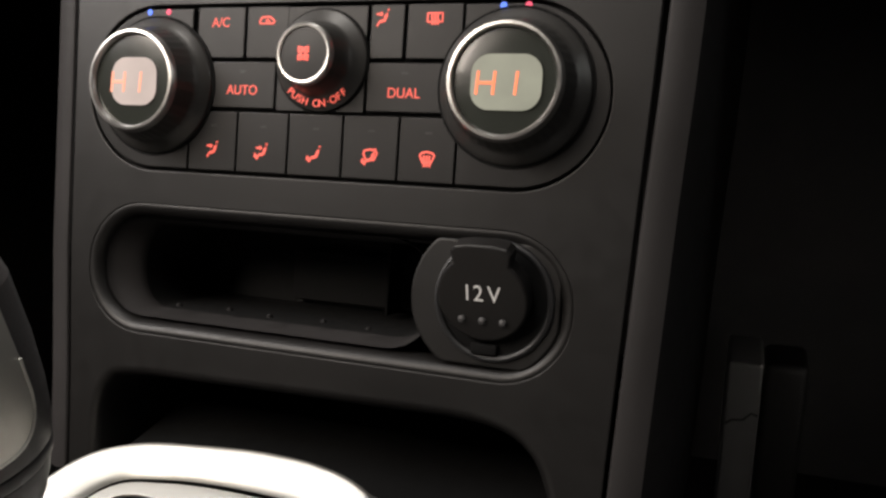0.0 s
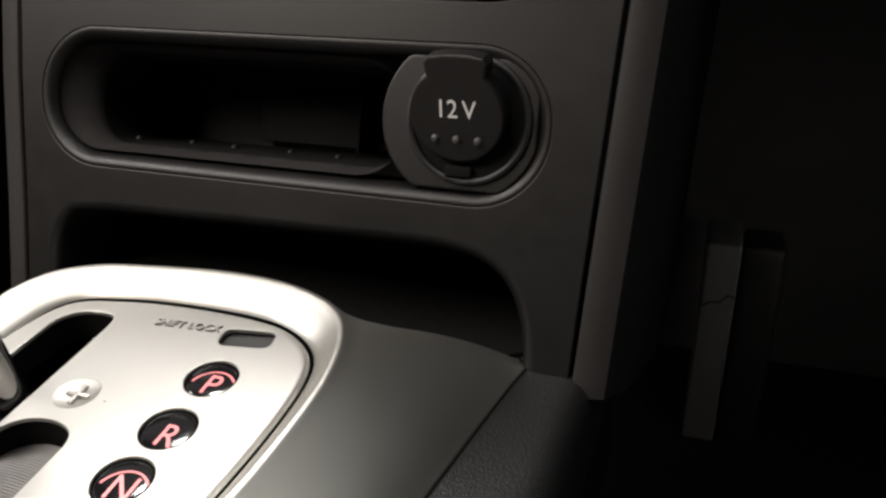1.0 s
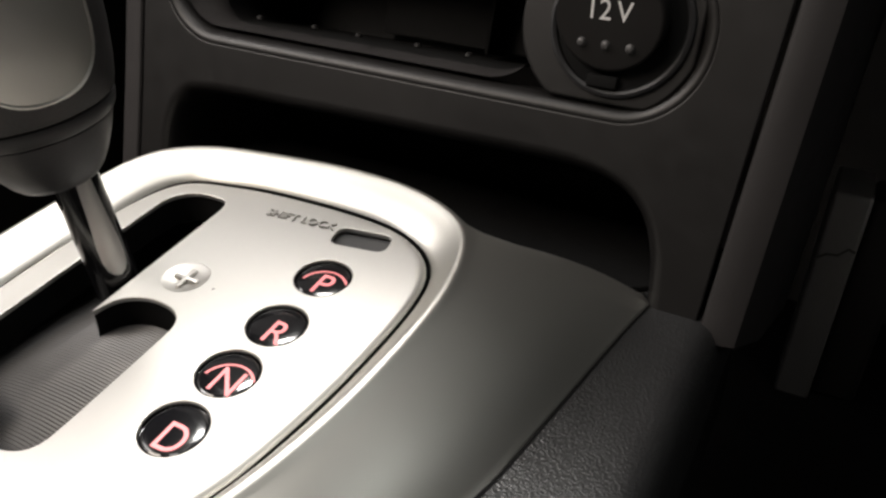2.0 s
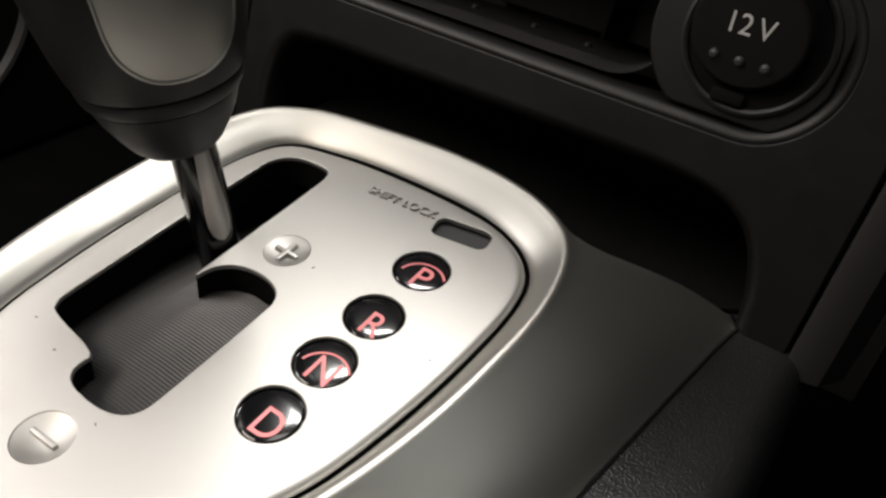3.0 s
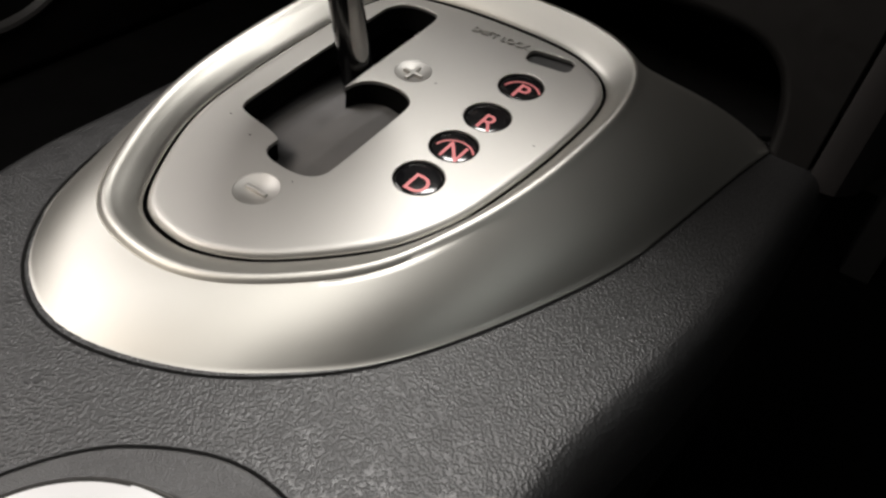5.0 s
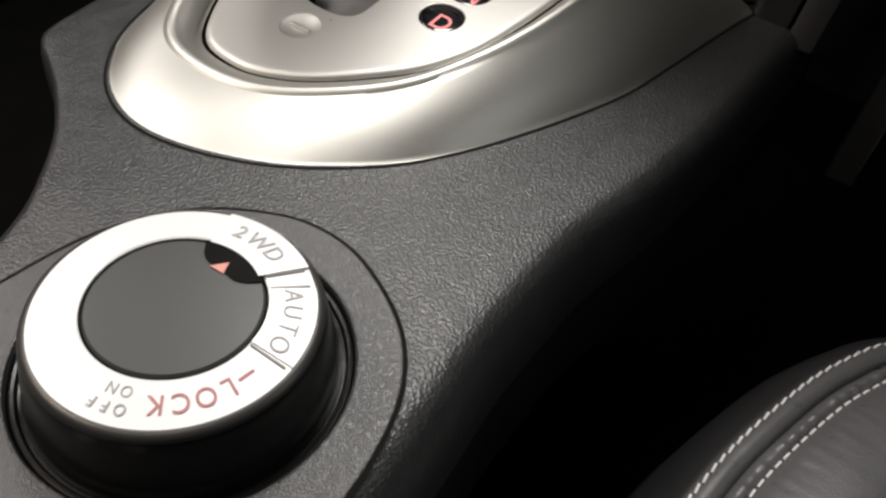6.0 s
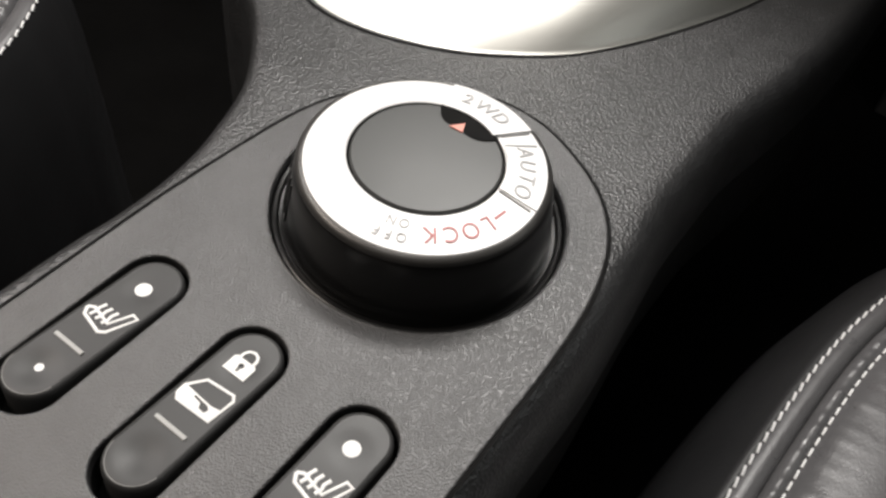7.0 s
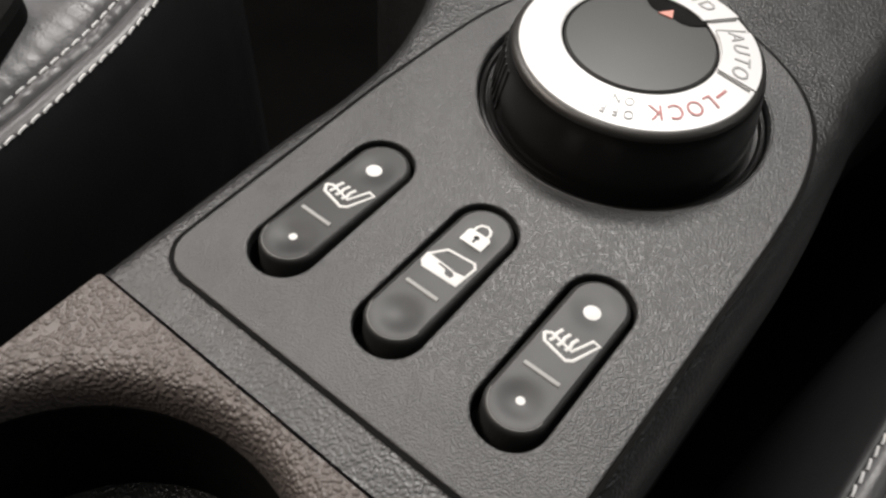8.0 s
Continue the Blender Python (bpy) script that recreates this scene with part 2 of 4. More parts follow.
def strokes(lines, width, top=0.0, flat=0.4):
    """Printed or moulded lines of an icon, each a rounded bar."""
    cu = bpy.data.curves.new("shape", "CURVE")
    cu.dimensions, cu.bevel_depth, cu.bevel_resolution, cu.use_fill_caps = "3D", width / 2, 2, True
    for lp in lines:
        sp = cu.splines.new("POLY")
        sp.points.add(len(lp) - 1)
        for q, c in zip(sp.points, lp):
            q.co = (c[0], c[1], 0, 1)
    bm = from_curve(cu)
    bmesh.ops.scale(bm, vec=(1, 1, flat), verts=bm.verts)
    bmesh.ops.translate(bm, vec=(0, 0, top), verts=bm.verts)
    return bm


def tube(points, radius, n=10):
    cu = bpy.data.curves.new("shape", "CURVE")
    cu.dimensions, cu.bevel_depth, cu.bevel_resolution, cu.use_fill_caps = "3D", radius, max(n // 4, 1), True
    sp = cu.splines.new("POLY")
    sp.points.add(len(points) - 1)
    for q, c in zip(sp.points, points):
        q.co = (*c, 1)
    return from_curve(cu)


def text(body, size, cx, cy, top=0.0, degrees=0.0, thick=0.12, squeeze=1.0, bold=0.0):
    cu = bpy.data.curves.new("shape", "FONT")
    cu.body, cu.size, cu.extrude, cu.align_x, cu.align_y, cu.offset = body, size, thick / 2, "CENTER", "CENTER", bold
    bm = from_curve(cu)
    bmesh.ops.scale(bm, vec=(squeeze, 1, 1), verts=bm.verts)
    bmesh.ops.transform(bm, matrix=pose(cx, cy, top, 0, 0, degrees), verts=bm.verts)
    return bm


def joined(pieces):
    out = bmesh.new()
    for p in pieces:
        me = bpy.data.meshes.new("shape")
        p.to_mesh(me)
        p.free()
        out.from_mesh(me)
        bpy.data.meshes.remove(me)
    return out


def box(x0, x1, y0, y1, z0, z1, bevel=0.0):
    bm = bmesh.new()
    bmesh.ops.create_cube(bm, size=1, matrix=Matrix.LocRotScale(((x0 + x1) / 2, (y0 + y1) / 2, (z0 + z1) / 2), None, (x1 - x0, y1 - y0, z1 - z0)))
    if bevel:
        bmesh.ops.bevel(bm, geom=bm.edges[:], offset=bevel, segments=3, affect="EDGES", profile=0.5)
    return bm


def inside(x, y, poly):
    hit = False
    for (x0, y0), (x1, y1) in zip(poly, poly[1:] + poly[:1]):
        if (y0 > y) != (y1 > y) and x < x0 + (y - y0) * (x1 - x0) / (y1 - y0):
            hit = not hit
    return hit


# Slopes of the place: the selector plate rises to the front, the fascia leans back.
PLATE = Matrix(((1, 0, 0, 0), (0, 1, 0, 0), (0, 0.1059, 1, 43.5 - 0.1059 * 45), (0, 0, 0, 1)))
FACE = Matrix(((1, 0, 0, 0), (0, 0.2885, -0.9575, 177.8), (0, 0.9575, 0.2885, 153.0), (0, 0, 0, 1)))
DECK = Matrix.Translation((0, 0, 36.3))


def deck_z(y):
    """Height of the console's top along the car."""
    return float(np.interp(y, (-330, -120, -95, -70, 140), (36.0, 36.0, 35.2, 33.1, 18.2)))


# ---- cabin shell ----
structure("floor", box(-800, 800, -1500, 700, -330, -300), CLOTH, "dark carpeted cabin floor", "floor")
structure("ceiling", box(-800, 800, -1500, 700, 900, 930), LINING, "dark grey fabric headlining", "ceiling")
for nm, b in (("wall_left", (-830, -800, -1500, 700, -300, 900)), ("wall_right", (800, 830, -1500, 700, -300, 900)),
              ("wall_front", (-800, 800, 700, 730, -300, 900)), ("wall_rear", (-800, 800, -1530, -1500, -300, 900))):
    structure(nm, box(*b), TRIM, "dark cabin trim", "wall")

strip = thing("footwell_trim", 165, 555, -200, "dim grey upright trim in the passenger footwell", "car trim")
part("post", box(150, 177, 545, 600, -300, -109, 3), SLIDE, strip)
part("side_cover", box(178, 212, 556, 600, -300, -113, 6), BUTTON, strip)
part("crease", strokes([[(151, -166), (157, -161), (165, -160), (171, -153), (176, -155)]], 2.6, 0, 0.5), BUTTON, strip, "pale crease", m=pose(0, 545.2, 0, 90, 0, 0))

door = thing("driver_door", -630, 200, -100, "dark driver door with a round speaker ring", "car door")
part("door_panel", box(-799, -626, -500, 690, -299, 260, 12), TRIM, door)
part("speaker_ring", loft([[(x, 243 + r * math.cos(a), -106 + r * math.sin(a)) for a in np.linspace(0, 2 * math.pi, 96, endpoint=False)] for x, r in ((-628, 142), (-621, 140), (-618, 136), (-619, 132), (-628, 128))]), SLIDE, door, "dim grey speaker ring")

# ---- front fascia ----
fascia = thing("dashboard_fascia", 0, 170, 60, "dark grey soft-grained centre dashboard fascia with storage pocket", "dashboard")
ARCH = [(-91.5, -150)] + [(p.x, p.y) for p in spline([(-91.5, -138, 0), (-91, -122, 0), (-86, -110.5, 0), (-74, -105.5, 0), (-30, -103.8, 0), (30, -102.8, 0), (62, -102.4, 0), (78, -105.5, 0), (88, -113.5, 0), (93.5, -126, 0), (95.5, -138, 0)], 6, False)] + [(96, -150)]
OUTER = [(-105.5, 60), (-104.8, 0), (-104.3, -60), (-102, -110), (-101, -150)]
OUT_R = [(107, -150), (108.5, -110), (110.3, -70), (112, -30), (113.6, 5), (115.5, 60)]
UNIT = stadium(2.2, 1.2, 199.0, 61.0, 30.0, 14)
POCKET = stadium(0.0, -66.6, 186.0, 45.8, 22.0, 12)
part("panel", sheet([OUTER + ARCH + OUT_R, UNIT, stadium(0.0, -66.6, 189.4, 49.2, 23.7, 12)], 3.0, 0.5), FASCIA, fascia, m=FACE)


def offset_loop(lp, d):
    """A loop moved outwards by d along its own normals."""
    out = []
    k = len(lp)
    area = sum(a[0] * b[1] - b[0] * a[1] for a, b in zip(lp, lp[1:] + lp[:1]))
    s = 1 if area > 0 else -1
    for i in range(k):
        x0, y0 = lp[i - 1]
        x1, y1 = lp[(i + 1) % k]
        l = math.hypot(x1 - x0, y1 - y0) or 1
        out.append((lp[i][0] + s * d * (y1 - y0) / l, lp[i][1] - s * d * (x1 - x0) / l))
    return out


def ring3(lp, h):
    return [(x, y, h) for x, y in lp]


# Rolled lip of the pocket and its tray behind.
part("pocket_lip", loft([ring3(offset_loop(POCKET, d), h) for d, h in ((2.0, -1.0), (1.65, -0.3), (1.1, -0.12), (0.2, -0.28), (-0.6, -0.65), (-1.4, -1.3), (-2.1, -2.2), (-2.7, -3.4), (-3.2, -5.0), (-3.6, -8.0))]), FASCIA, fascia, "rolled lip of the pocket", m=FACE)
TRAY = stadium(-20.5, -66.2, 137.0, 38.0, 18.0, 12)


def tray_ring(inset, lean, h):
    """A ring of the tray whose rounded left end leans inwards."""
    return [(x + lean * max(0.0, min(1.0, (-66 - x) / 22)), y, h) for x, y in offset_loop(TRAY, -inset)]


# Rim faces away from the lamps, so its brightness is put into a paler colour.
part("tray_rim", loft([tray_ring(0, 0, -3.0), tray_ring(0.3, 0.3, -4.4), tray_ring(0.7, 1.4, -6.0), tray_ring(1.3, 4.6, -9.5), tray_ring(1.7, 6.6, -12.0), tray_ring(2.0, 7.4, -13.6), tray_ring(2.2, 7.4, -15.5)]), TRIM, fascia, "sloping rim of the tray, lightened in colour for missing light", m=FACE)
part("pocket_tray", loft([tray_ring(2.2, 7.4, -15.0), tray_ring(3.0, 7.0, -22), tray_ring(4.0, 4.0, -58)], True, False, True), SHADED_PLASTIC, fascia, "dark moulded tray", m=FACE)
for k in range(5):
    part("tray_stud", lathe([(1.3, -0.4), (1.2, 0.4), (0.6, 0.9)], n=12, cap1=True), BUTTON, fascia, m=FACE @ pose(-58 + k * 20, -80.2, -8 - (k % 2) * 4, -90, 0, 0))
part("tray_divider", box(14, 15.2, -80, -50, -58, -40, 0.3), GAP, fascia, m=FACE)
part("tray_card", box(-34, 14, -79, -58, -54, -52.5, 0.5), SHADED_PLASTIC, fascia, m=FACE)
part("tray_card", box(15.2, 46, -79, -55, -54, -52.5, 0.5), SHADED_PLASTIC, fascia, m=FACE)
def along(lp, d, h):
    o = offset_loop(lp + [(lp[-1][0], -400), (lp[0][0], -400)], d)[:len(lp)]
    return [(x, y if 0 < i < len(lp) - 1 else -150, h) for i, (x, y) in enumerate(o)]
part("arch_lip", loft([along(ARCH, d, h) for d, h in ((0.9, 0.02), (-0.3, -0.1), (-1.7, -0.8), (-2.8, -2.2), (-3.4, -4.5), (-3.6, -12), (-3.2, -40))], False), FASCIA, fascia, m=FACE)
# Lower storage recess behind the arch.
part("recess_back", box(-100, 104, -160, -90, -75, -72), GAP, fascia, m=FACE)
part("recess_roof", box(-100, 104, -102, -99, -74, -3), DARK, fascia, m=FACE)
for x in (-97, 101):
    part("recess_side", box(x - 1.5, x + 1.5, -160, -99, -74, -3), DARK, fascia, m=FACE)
# Side trims that frame the fascia.
part("side_seam", box(-106.6, -105.3, -150, 62, -4, -0.9), GAP, fascia, m=FACE @ Matrix.Shear("XZ", 4, (0.0, 0.0)))


def side_trim(edge, sign, wide, name, label):
    ob = thing(name, edge[0][0], 170, 60, label, "dashboard trim")
    rings = []
    for x, v in edge:
        prof = [(0, -6), (0, -0.8), (0.5 * sign, -0.15), (1.4 * sign, 0.1), (wide * 0.5 * sign, -0.3), (wide * 0.85 * sign, -2.0), (wide * sign, -6.0), ((wide + 4) * sign, -16), ((wide + 9) * sign, -60), ((wide + 11) * sign, -110)]
        rings.append([(x + a, v, h) for a, h in prof])
    part("trim_strip", loft(rings, False), TRIM, ob, m=FACE)
    return ob


side_trim([(116.9 + 0.8, 60), (115.0 + 0.4, 5), (113.4, -30), (111.7, -70), (109.9, -110), (108.4, -146)], 1, 12, "fascia_side_trim", "dark plastic side trim beside the dashboard fascia")
side_trim([(-106.9, 60), (-106.2, 0), (-105.7, -60), (-103.4, -110), (-102.4, -150)], -1, 11, "fascia_side_trim", "dark plastic side trim beside the dashboard fascia")

# Plain upper dashboard that closes the place above the fascia.
upper = thing("upper_dashboard", 0, 230, 300, "plain dark upper dashboard", "dashboard", kind="structure")
prof = [(197, 214), (203, 240), (212, 300), (200, 332), (194, 346), (198, 358), (260, 385), (520, 420), (690, 420), (690, 214)]
part("hood", loft([[(x, y, z) for y, z in prof] for x in (-700, -300, 0, 300, 700)], True, True, True), TRIM, upper)

# ---- climate control unit ----
unit = thing("climate_control_unit", 2, 175, 150, "dark climate control unit with red-lit buttons", "car control")
part("backing", sheet([offset_loop(UNIT, 0.6)], 3.0, 0.0, top=-2.2), GAP, unit, m=FACE)
CAPS = -0.35


def key_cap(x0, x1, v0, v1):
    """A button cap."""
    lp = stadium((x0 + x1) / 2, (v0 + v1) / 2, x1 - x0 - 0.6, v1 - v0 - 0.6, 0.6, 2)
    return part("button", sheet([lp], 2.6, 0.35, top=CAPS), BUTTON, unit, m=FACE)


def seated(arrows=()):
    """Strokes of a seated figure with air arrows."""
    body = [[(1.5, 1.9), (1.2, 0.6), (0.7, -0.7), (-0.6, -1.1), (-1.3, -1.0)], [(1.0, 1.4), (0.4, -0.5), (-1.2, -0.8)], [(-1.3, -1.0), (-1.9, -2.3), (-2.3, -2.3)], [(1.7, 2.8), (1.9, 3.0)], [(1.6, 3.1), (2.0, 2.7)]]
    return body + list(arrows)


UP = [[(-2.4, 1.5), (-0.4, 1.5)], [(-1.0, 2.1), (-0.2, 1.5), (-1.0, 0.9)]]
DOWN = [[(-2.9, -0.4), (-2.4, -1.9)], [(-3.2, -1.3), (-2.4, -2.0), (-1.8, -1.1)]]
FAN = [[(-2.6, 1.6), (-1.9, 2.4), (0, 2.8), (1.9, 2.4), (2.6, 1.6), (1.5, -0.8), (-1.5, -0.8), (-2.6, 1.6)]]
HEAT = [[(x, -2.2), (x + 0.2, -0.8), (x - 0.2, 0.4), (x, 1.6)] for x in (-1.0, 0.0, 1.0)]
CAR = [[(-3, -0.4), (-2.2, 0.9), (0.8, 1.2), (2.4, 0.2), (3.0, -0.6), (2.4, -1.2), (-2.8, -1.2), (-3, -0.4)], [(-0.6, -0.6), (0.2, 0.3), (1.0, -0.5), (0.2, -0.8)]]
edges = (-51.8, -31.2, -10.2, 11.1, 32.0, 52.4)
icons = (seated(arrows=UP), seated(arrows=UP + DOWN), seated(arrows=DOWN), seated(arrows=DOWN) + FAN[:1], FAN + HEAT)
for k, lines in enumerate(icons):
    cap = key_cap(edges[k], edges[k + 1], -28.3, -6.3)
    part("icon", strokes([[(x * 1.0 + (edges[k] + edges[k + 1]) / 2 + 0.3, y * 1.0 - 20.6) for x, y in lp] for lp in lines], 0.74, CAPS + 0.05, 0.25), GLOW_RED, cap, "red-lit air flow symbol", m=FACE)
    part("indicator", sheet([stadium((edges[k] + edges[k + 1]) / 2 + 0.3, -11.6, 2.4, 0.8, 0.3, 2)], 0.2, top=CAPS + 0.08), DARK, cap, m=FACE)
for x0, x1, v0, v1, word in ((-44, -16.4, -5.4, 11.6, "AUTO"), (18.8, 52, -5.4, 11.6, "DUAL"), (-50.2, -29.8, 12.4, 31, "A/C")):
    cap = key_cap(x0, x1, v0, v1)
    cx = {"AUTO": -30.0, "DUAL": 32.6, "A/C": -40.2}[word]
    part("lettering", text(word, 4.8, cx, 1.2 if word != "A/C" else 25.2, CAPS + 0.06, squeeze=0.95), GLOW_RED, cap, "red-lit lettering", m=FACE)
    part("indicator", sheet([stadium(cx, 8.0 if word != "A/C" else 30.2, 2.4, 0.8, 0.3, 2)], 0.2, top=CAPS + 0.08), DARK, cap, m=FACE)
for x0, x1, cx, lines in ((-29.4, -12, -21.0, CAR), (19, 31.7, 23.6, seated(arrows=UP)), (32.3, 52.2, 42.2, [[(-2.6, -1.2), (-2.6, 1.6), (2.6, 1.6), (2.6, -1.2), (-2.6, -1.2)]] + HEAT)):
    cap = key_cap(x0, x1, 12.4, 31)
    part("icon", strokes([[(x + cx, y + 26.0) for x, y in lp] for lp in lines], 0.74, CAPS + 0.05, 0.25), GLOW_RED, cap, "red-lit symbol", m=FACE)
part("centre_cap", sheet([stadium(1.2, -1.0 + 4, 34.2, 17.5, 0.6, 2)], 2.6, 0.35, top=CAPS), BUTTON, unit, m=FACE)
part("top_cap", sheet([stadium(2.5, 25, 31, 11, 0.6, 2)], 2.6, 0.35, top=CAPS - 0.1), BUTTON, unit, m=FACE)


def end_cap(cx, sign, inner):
    lp = [(cx + 29.2 * math.cos(a), 1.2 + 29.2 * math.sin(a)) for a in np.linspace(math.pi / 2, 3 * math.pi / 2, 25)]
    lp = lp + [(cx + inner, -28.0), (cx + inner, 30.4)]
    if sign > 0:
        lp = [(2 * cx - x, y) for x, y in reversed(lp)]
    return part("end_cap", sheet([lp], 2.6, 0.35, top=CAPS), BUTTON, unit, m=FACE)


for cx, cv, sign, screen in ((-67.2, 2.2, -1, LCD_WARM), (70.6, 3.8, 1, LCD)):
    end_cap(-67.5 if sign < 0 else 72.0, sign, 15.3 if sign < 0 else 19.2)
    at = FACE @ pose(cx, cv, 0)
    dial = part("dial", lathe([(24.9, -2), (24.9, 0.6), (24.4, 1.4), (22.0, 3.2), (20.9, 4.2), (20.5, 5.2), (19.3, 9.5), (18.7, 12.0)], n=160, ribs=40, rib_depth=0.22, rib_rows=(5, 6)), DIAL, unit, "dark rotary temperature dial with chrome ring", m=at)
    part("dial_joint", lathe([(25.8, -2), (25.8, 0.15), (24.7, 0.2)], n=64), GAP, dial, m=at)
    part("chrome_ring", lathe([(18.7, 12.0), (18.5, 13.3), (17.8, 14.3), (16.9, 14.4), (16.3, 13.6), (16.1, 12.4)], n=72), CHROME, dial, "polished chrome ring", m=at)
    part("display_window", lathe([(16.2, 12.5), (11, 12.9), (6, 13.05), (0.5, 13.1)], n=48, cap1=True), DISPLAY_GLASS, dial, "dark round display window", m=at)
    lp = stadium(0.6 if sign < 0 else 0.2, 0.1, 19.4 if sign < 0 else 22.2, 17.0, 6.0, 8)
    part("display", sheet([lp], 0.3, 0.0, top=13.4), screen, dial, "lit temperature display", m=FACE @ pose(cx + 0.6, cv - 0.6, 0))
    seg = [[(-9.2, -3.6), (-8.8, 3.6)], [(-3.9, -3.6), (-3.5, 3.6)], [(-8.8, 0), (-3.8, 0)], [(3.0, -3.6), (3.5, 3.6)]]
    part("digits", strokes(seg, 1.0, 13.5, 0.15), GLOW_ORANGE if sign > 0 else GLOW_PALE, dial, "orange-lit display digits", m=FACE @ pose(cx + 0.8, cv - 0.8, 0))
for cx, mat, in ((-71.6, GLOW_BLUE), (-63.2, GLOW_PINK), (65.2, GLOW_BLUE), (73.4, GLOW_PINK)):
    part("colour_mark", lathe([(1.15, 0), (1.0, 0.25)], n=20, cap1=True), mat, unit, m=FACE @ pose(cx, 29.4 if cx < 0 else 29.7, CAPS))
at = FACE @ pose(1.6, 11.8, 0)
knob = part("fan_knob", lathe([(17.3, -2), (17.3, 0.8), (16.6, 1.4), (13.4, 2.4), (12.0, 4.0), (11.3, 8.5), (10.6, 11.6)], n=60), DIAL, unit, "dark rotary fan knob with chrome rim", m=at)
part("fan_joint", lathe([(18.0, -2), (18.0, 0.1), (17.2, 0.15)], n=60), GAP, knob, m=at)
part("chrome_rim", lathe([(10.6, 11.6), (10.3, 12.8), (9.6, 13.4), (8.9, 13.3), (8.6, 12.6)], n=60), CHROME, knob, "polished chrome rim", m=at)
part("knob_face", lathe([(8.7, 12.7), (4, 12.9), (0.4, 12.95)], n=40, cap1=True), BUTTON, knob, m=at)
part("fan_symbol", strokes([[(sx * 0.4, sy * 0.4), (sx * 1.7, sy * 0.7), (sx * 1.7, sy * 2.0), (sx * 0.6, sy * 1.8), (sx * 0.4, sy * 0.4)] for sx in (-1, 1) for sy in (-1, 1)], 1.15, 13.0, 0.2), GLOW_RED, knob, "red-lit fan symbol", m=at)
for k, ch in enumerate("PUSH ON\u00b7OFF"):
    a = radians(-90 + (k - 5) * 8.6)
    if ch != " ":
        part("lettering", text(ch, 3.6, 15.0 * math.cos(a), 15.0 * math.sin(a), 2.3, math.degrees(a) + 90, bold=0.02), GLOW_RED, knob, "red-lit lettering", m=at)

# ---- 12 volt socket ----
socket = thing("power_socket", 67, 155, 94, "dark plastic power socket with flip cover", "power socket")
SV, SX = -63.8, 67.0
ringpts = [(min(x, 90.6), min(max(y, -86.6), -45.6)) for x, y in circle(SX - 1.2, SV - 1.0, 26.0, 80)]
part("surround", sheet([ringpts], 3.0, 0.8, top=-0.6), FASCIA, socket, m=FACE)
part("socket_well", lathe([(19.6, 0.0), (18.8, 0.6), (18.0, 0.2), (17.6, -0.4), (0.5, -0.45)], n=64, cap1=True), GAP, socket, m=FACE @ pose(SX + 1.6, SV - 0.8, 0))
part("well_rim", lathe([(20.2, -0.6), (19.9, 0.5), (19.0, 0.9), (18.2, 0.4)], n=64), DARK, socket, m=FACE @ pose(SX + 1.6, SV - 0.8, 0))
lid_loop = [(SX + 15.0 * math.cos(a), SV + 15.0 * math.sin(a)) for a in np.linspace(radians(128), radians(412), 40)]
lid_loop += [(SX + 9.6, SV + 13.0), (SX + 9.9, SV + 16.0), (SX + 8.4, SV + 17.6), (SX + 4, SV + 18.4), (SX - 4, SV + 18.4), (SX - 8.4, SV + 17.6), (SX - 9.9, SV + 16.0), (SX - 9.6, SV + 13.0)]
LID = FACE @ pose(SX, SV, 7.6, 20, 0, 0) @ pose(-SX, -SV, 0)
lid = part("cover", sheet([lid_loop], 7.5, 1.0, top=0.0), BUTTON, socket, "dark flip cover", m=LID)
part("lettering", joined([text("1", 7.9, SX - 4.7, SV + 1.8, 0.05, bold=0.02, squeeze=0.9), text("2", 7.9, SX - 1.1, SV + 1.8, 0.05, bold=0.02, squeeze=0.9), text("V", 7.9, SX + 4.1, SV + 1.8, 0.05, bold=0.02, squeeze=0.9)]), PRINT, lid, "pale printed lettering", m=LID)
for dx in (-6.8, 0, 6.8):
    part("grip_dot", lathe([(1.35, 0), (1.2, 0.7), (0.6, 1.1)], n=16, cap1=True), SLIDE, lid, m=LID @ pose(SX + dx, SV - 7.4, 0))
part("hinge", box(SX - 4.4, SX + 4.4, SV - 18.6, SV - 15.0, -0.5, 1.6, 0.6), GAP, socket, m=FACE)

# ---- centre console ----
LEFT = ((-209.4, 12.3), (-165, 12.6), (-150, 13.4), (-135, 12.6), (-122, 9.6), (-105, 2.6), (-93, -6), (-80, -18.5), (-68, -35), (-61, -48), (-57, -55), (-50, -60), (-26, -66), (0, -69), (35, -73), (140, -80))
RIGHT = ((-209.4, 106), (-140, 106.6), (-112, 107), (-85, 105), (-62, 103), (-40, 103), (-20, 103.6), (0, 106.5), (20, 109.4), (50, 112.5), (90, 114.5), (140, 115.5), (190, 116))
BASE = [(93.6, 140), (92.4, 131), (90.6, 118), (88.4, 100), (85.6, 76), (81.9, 48), (75.2, 22), (64.2, -9), (52.6, -32), (38.6, -48), (26.4, -57.5), (11, -64.5), (-3.4, -66.9), (-17, -63.6), (-30, -54.7), (-43, -38), (-54, -12), (-62, 20), (-67, 60), (-71, 96), (-70, 108), (-58, 113), (-30, 115), (10, 117), (42, 118), (62, 122), (80, 137), (88, 144)]
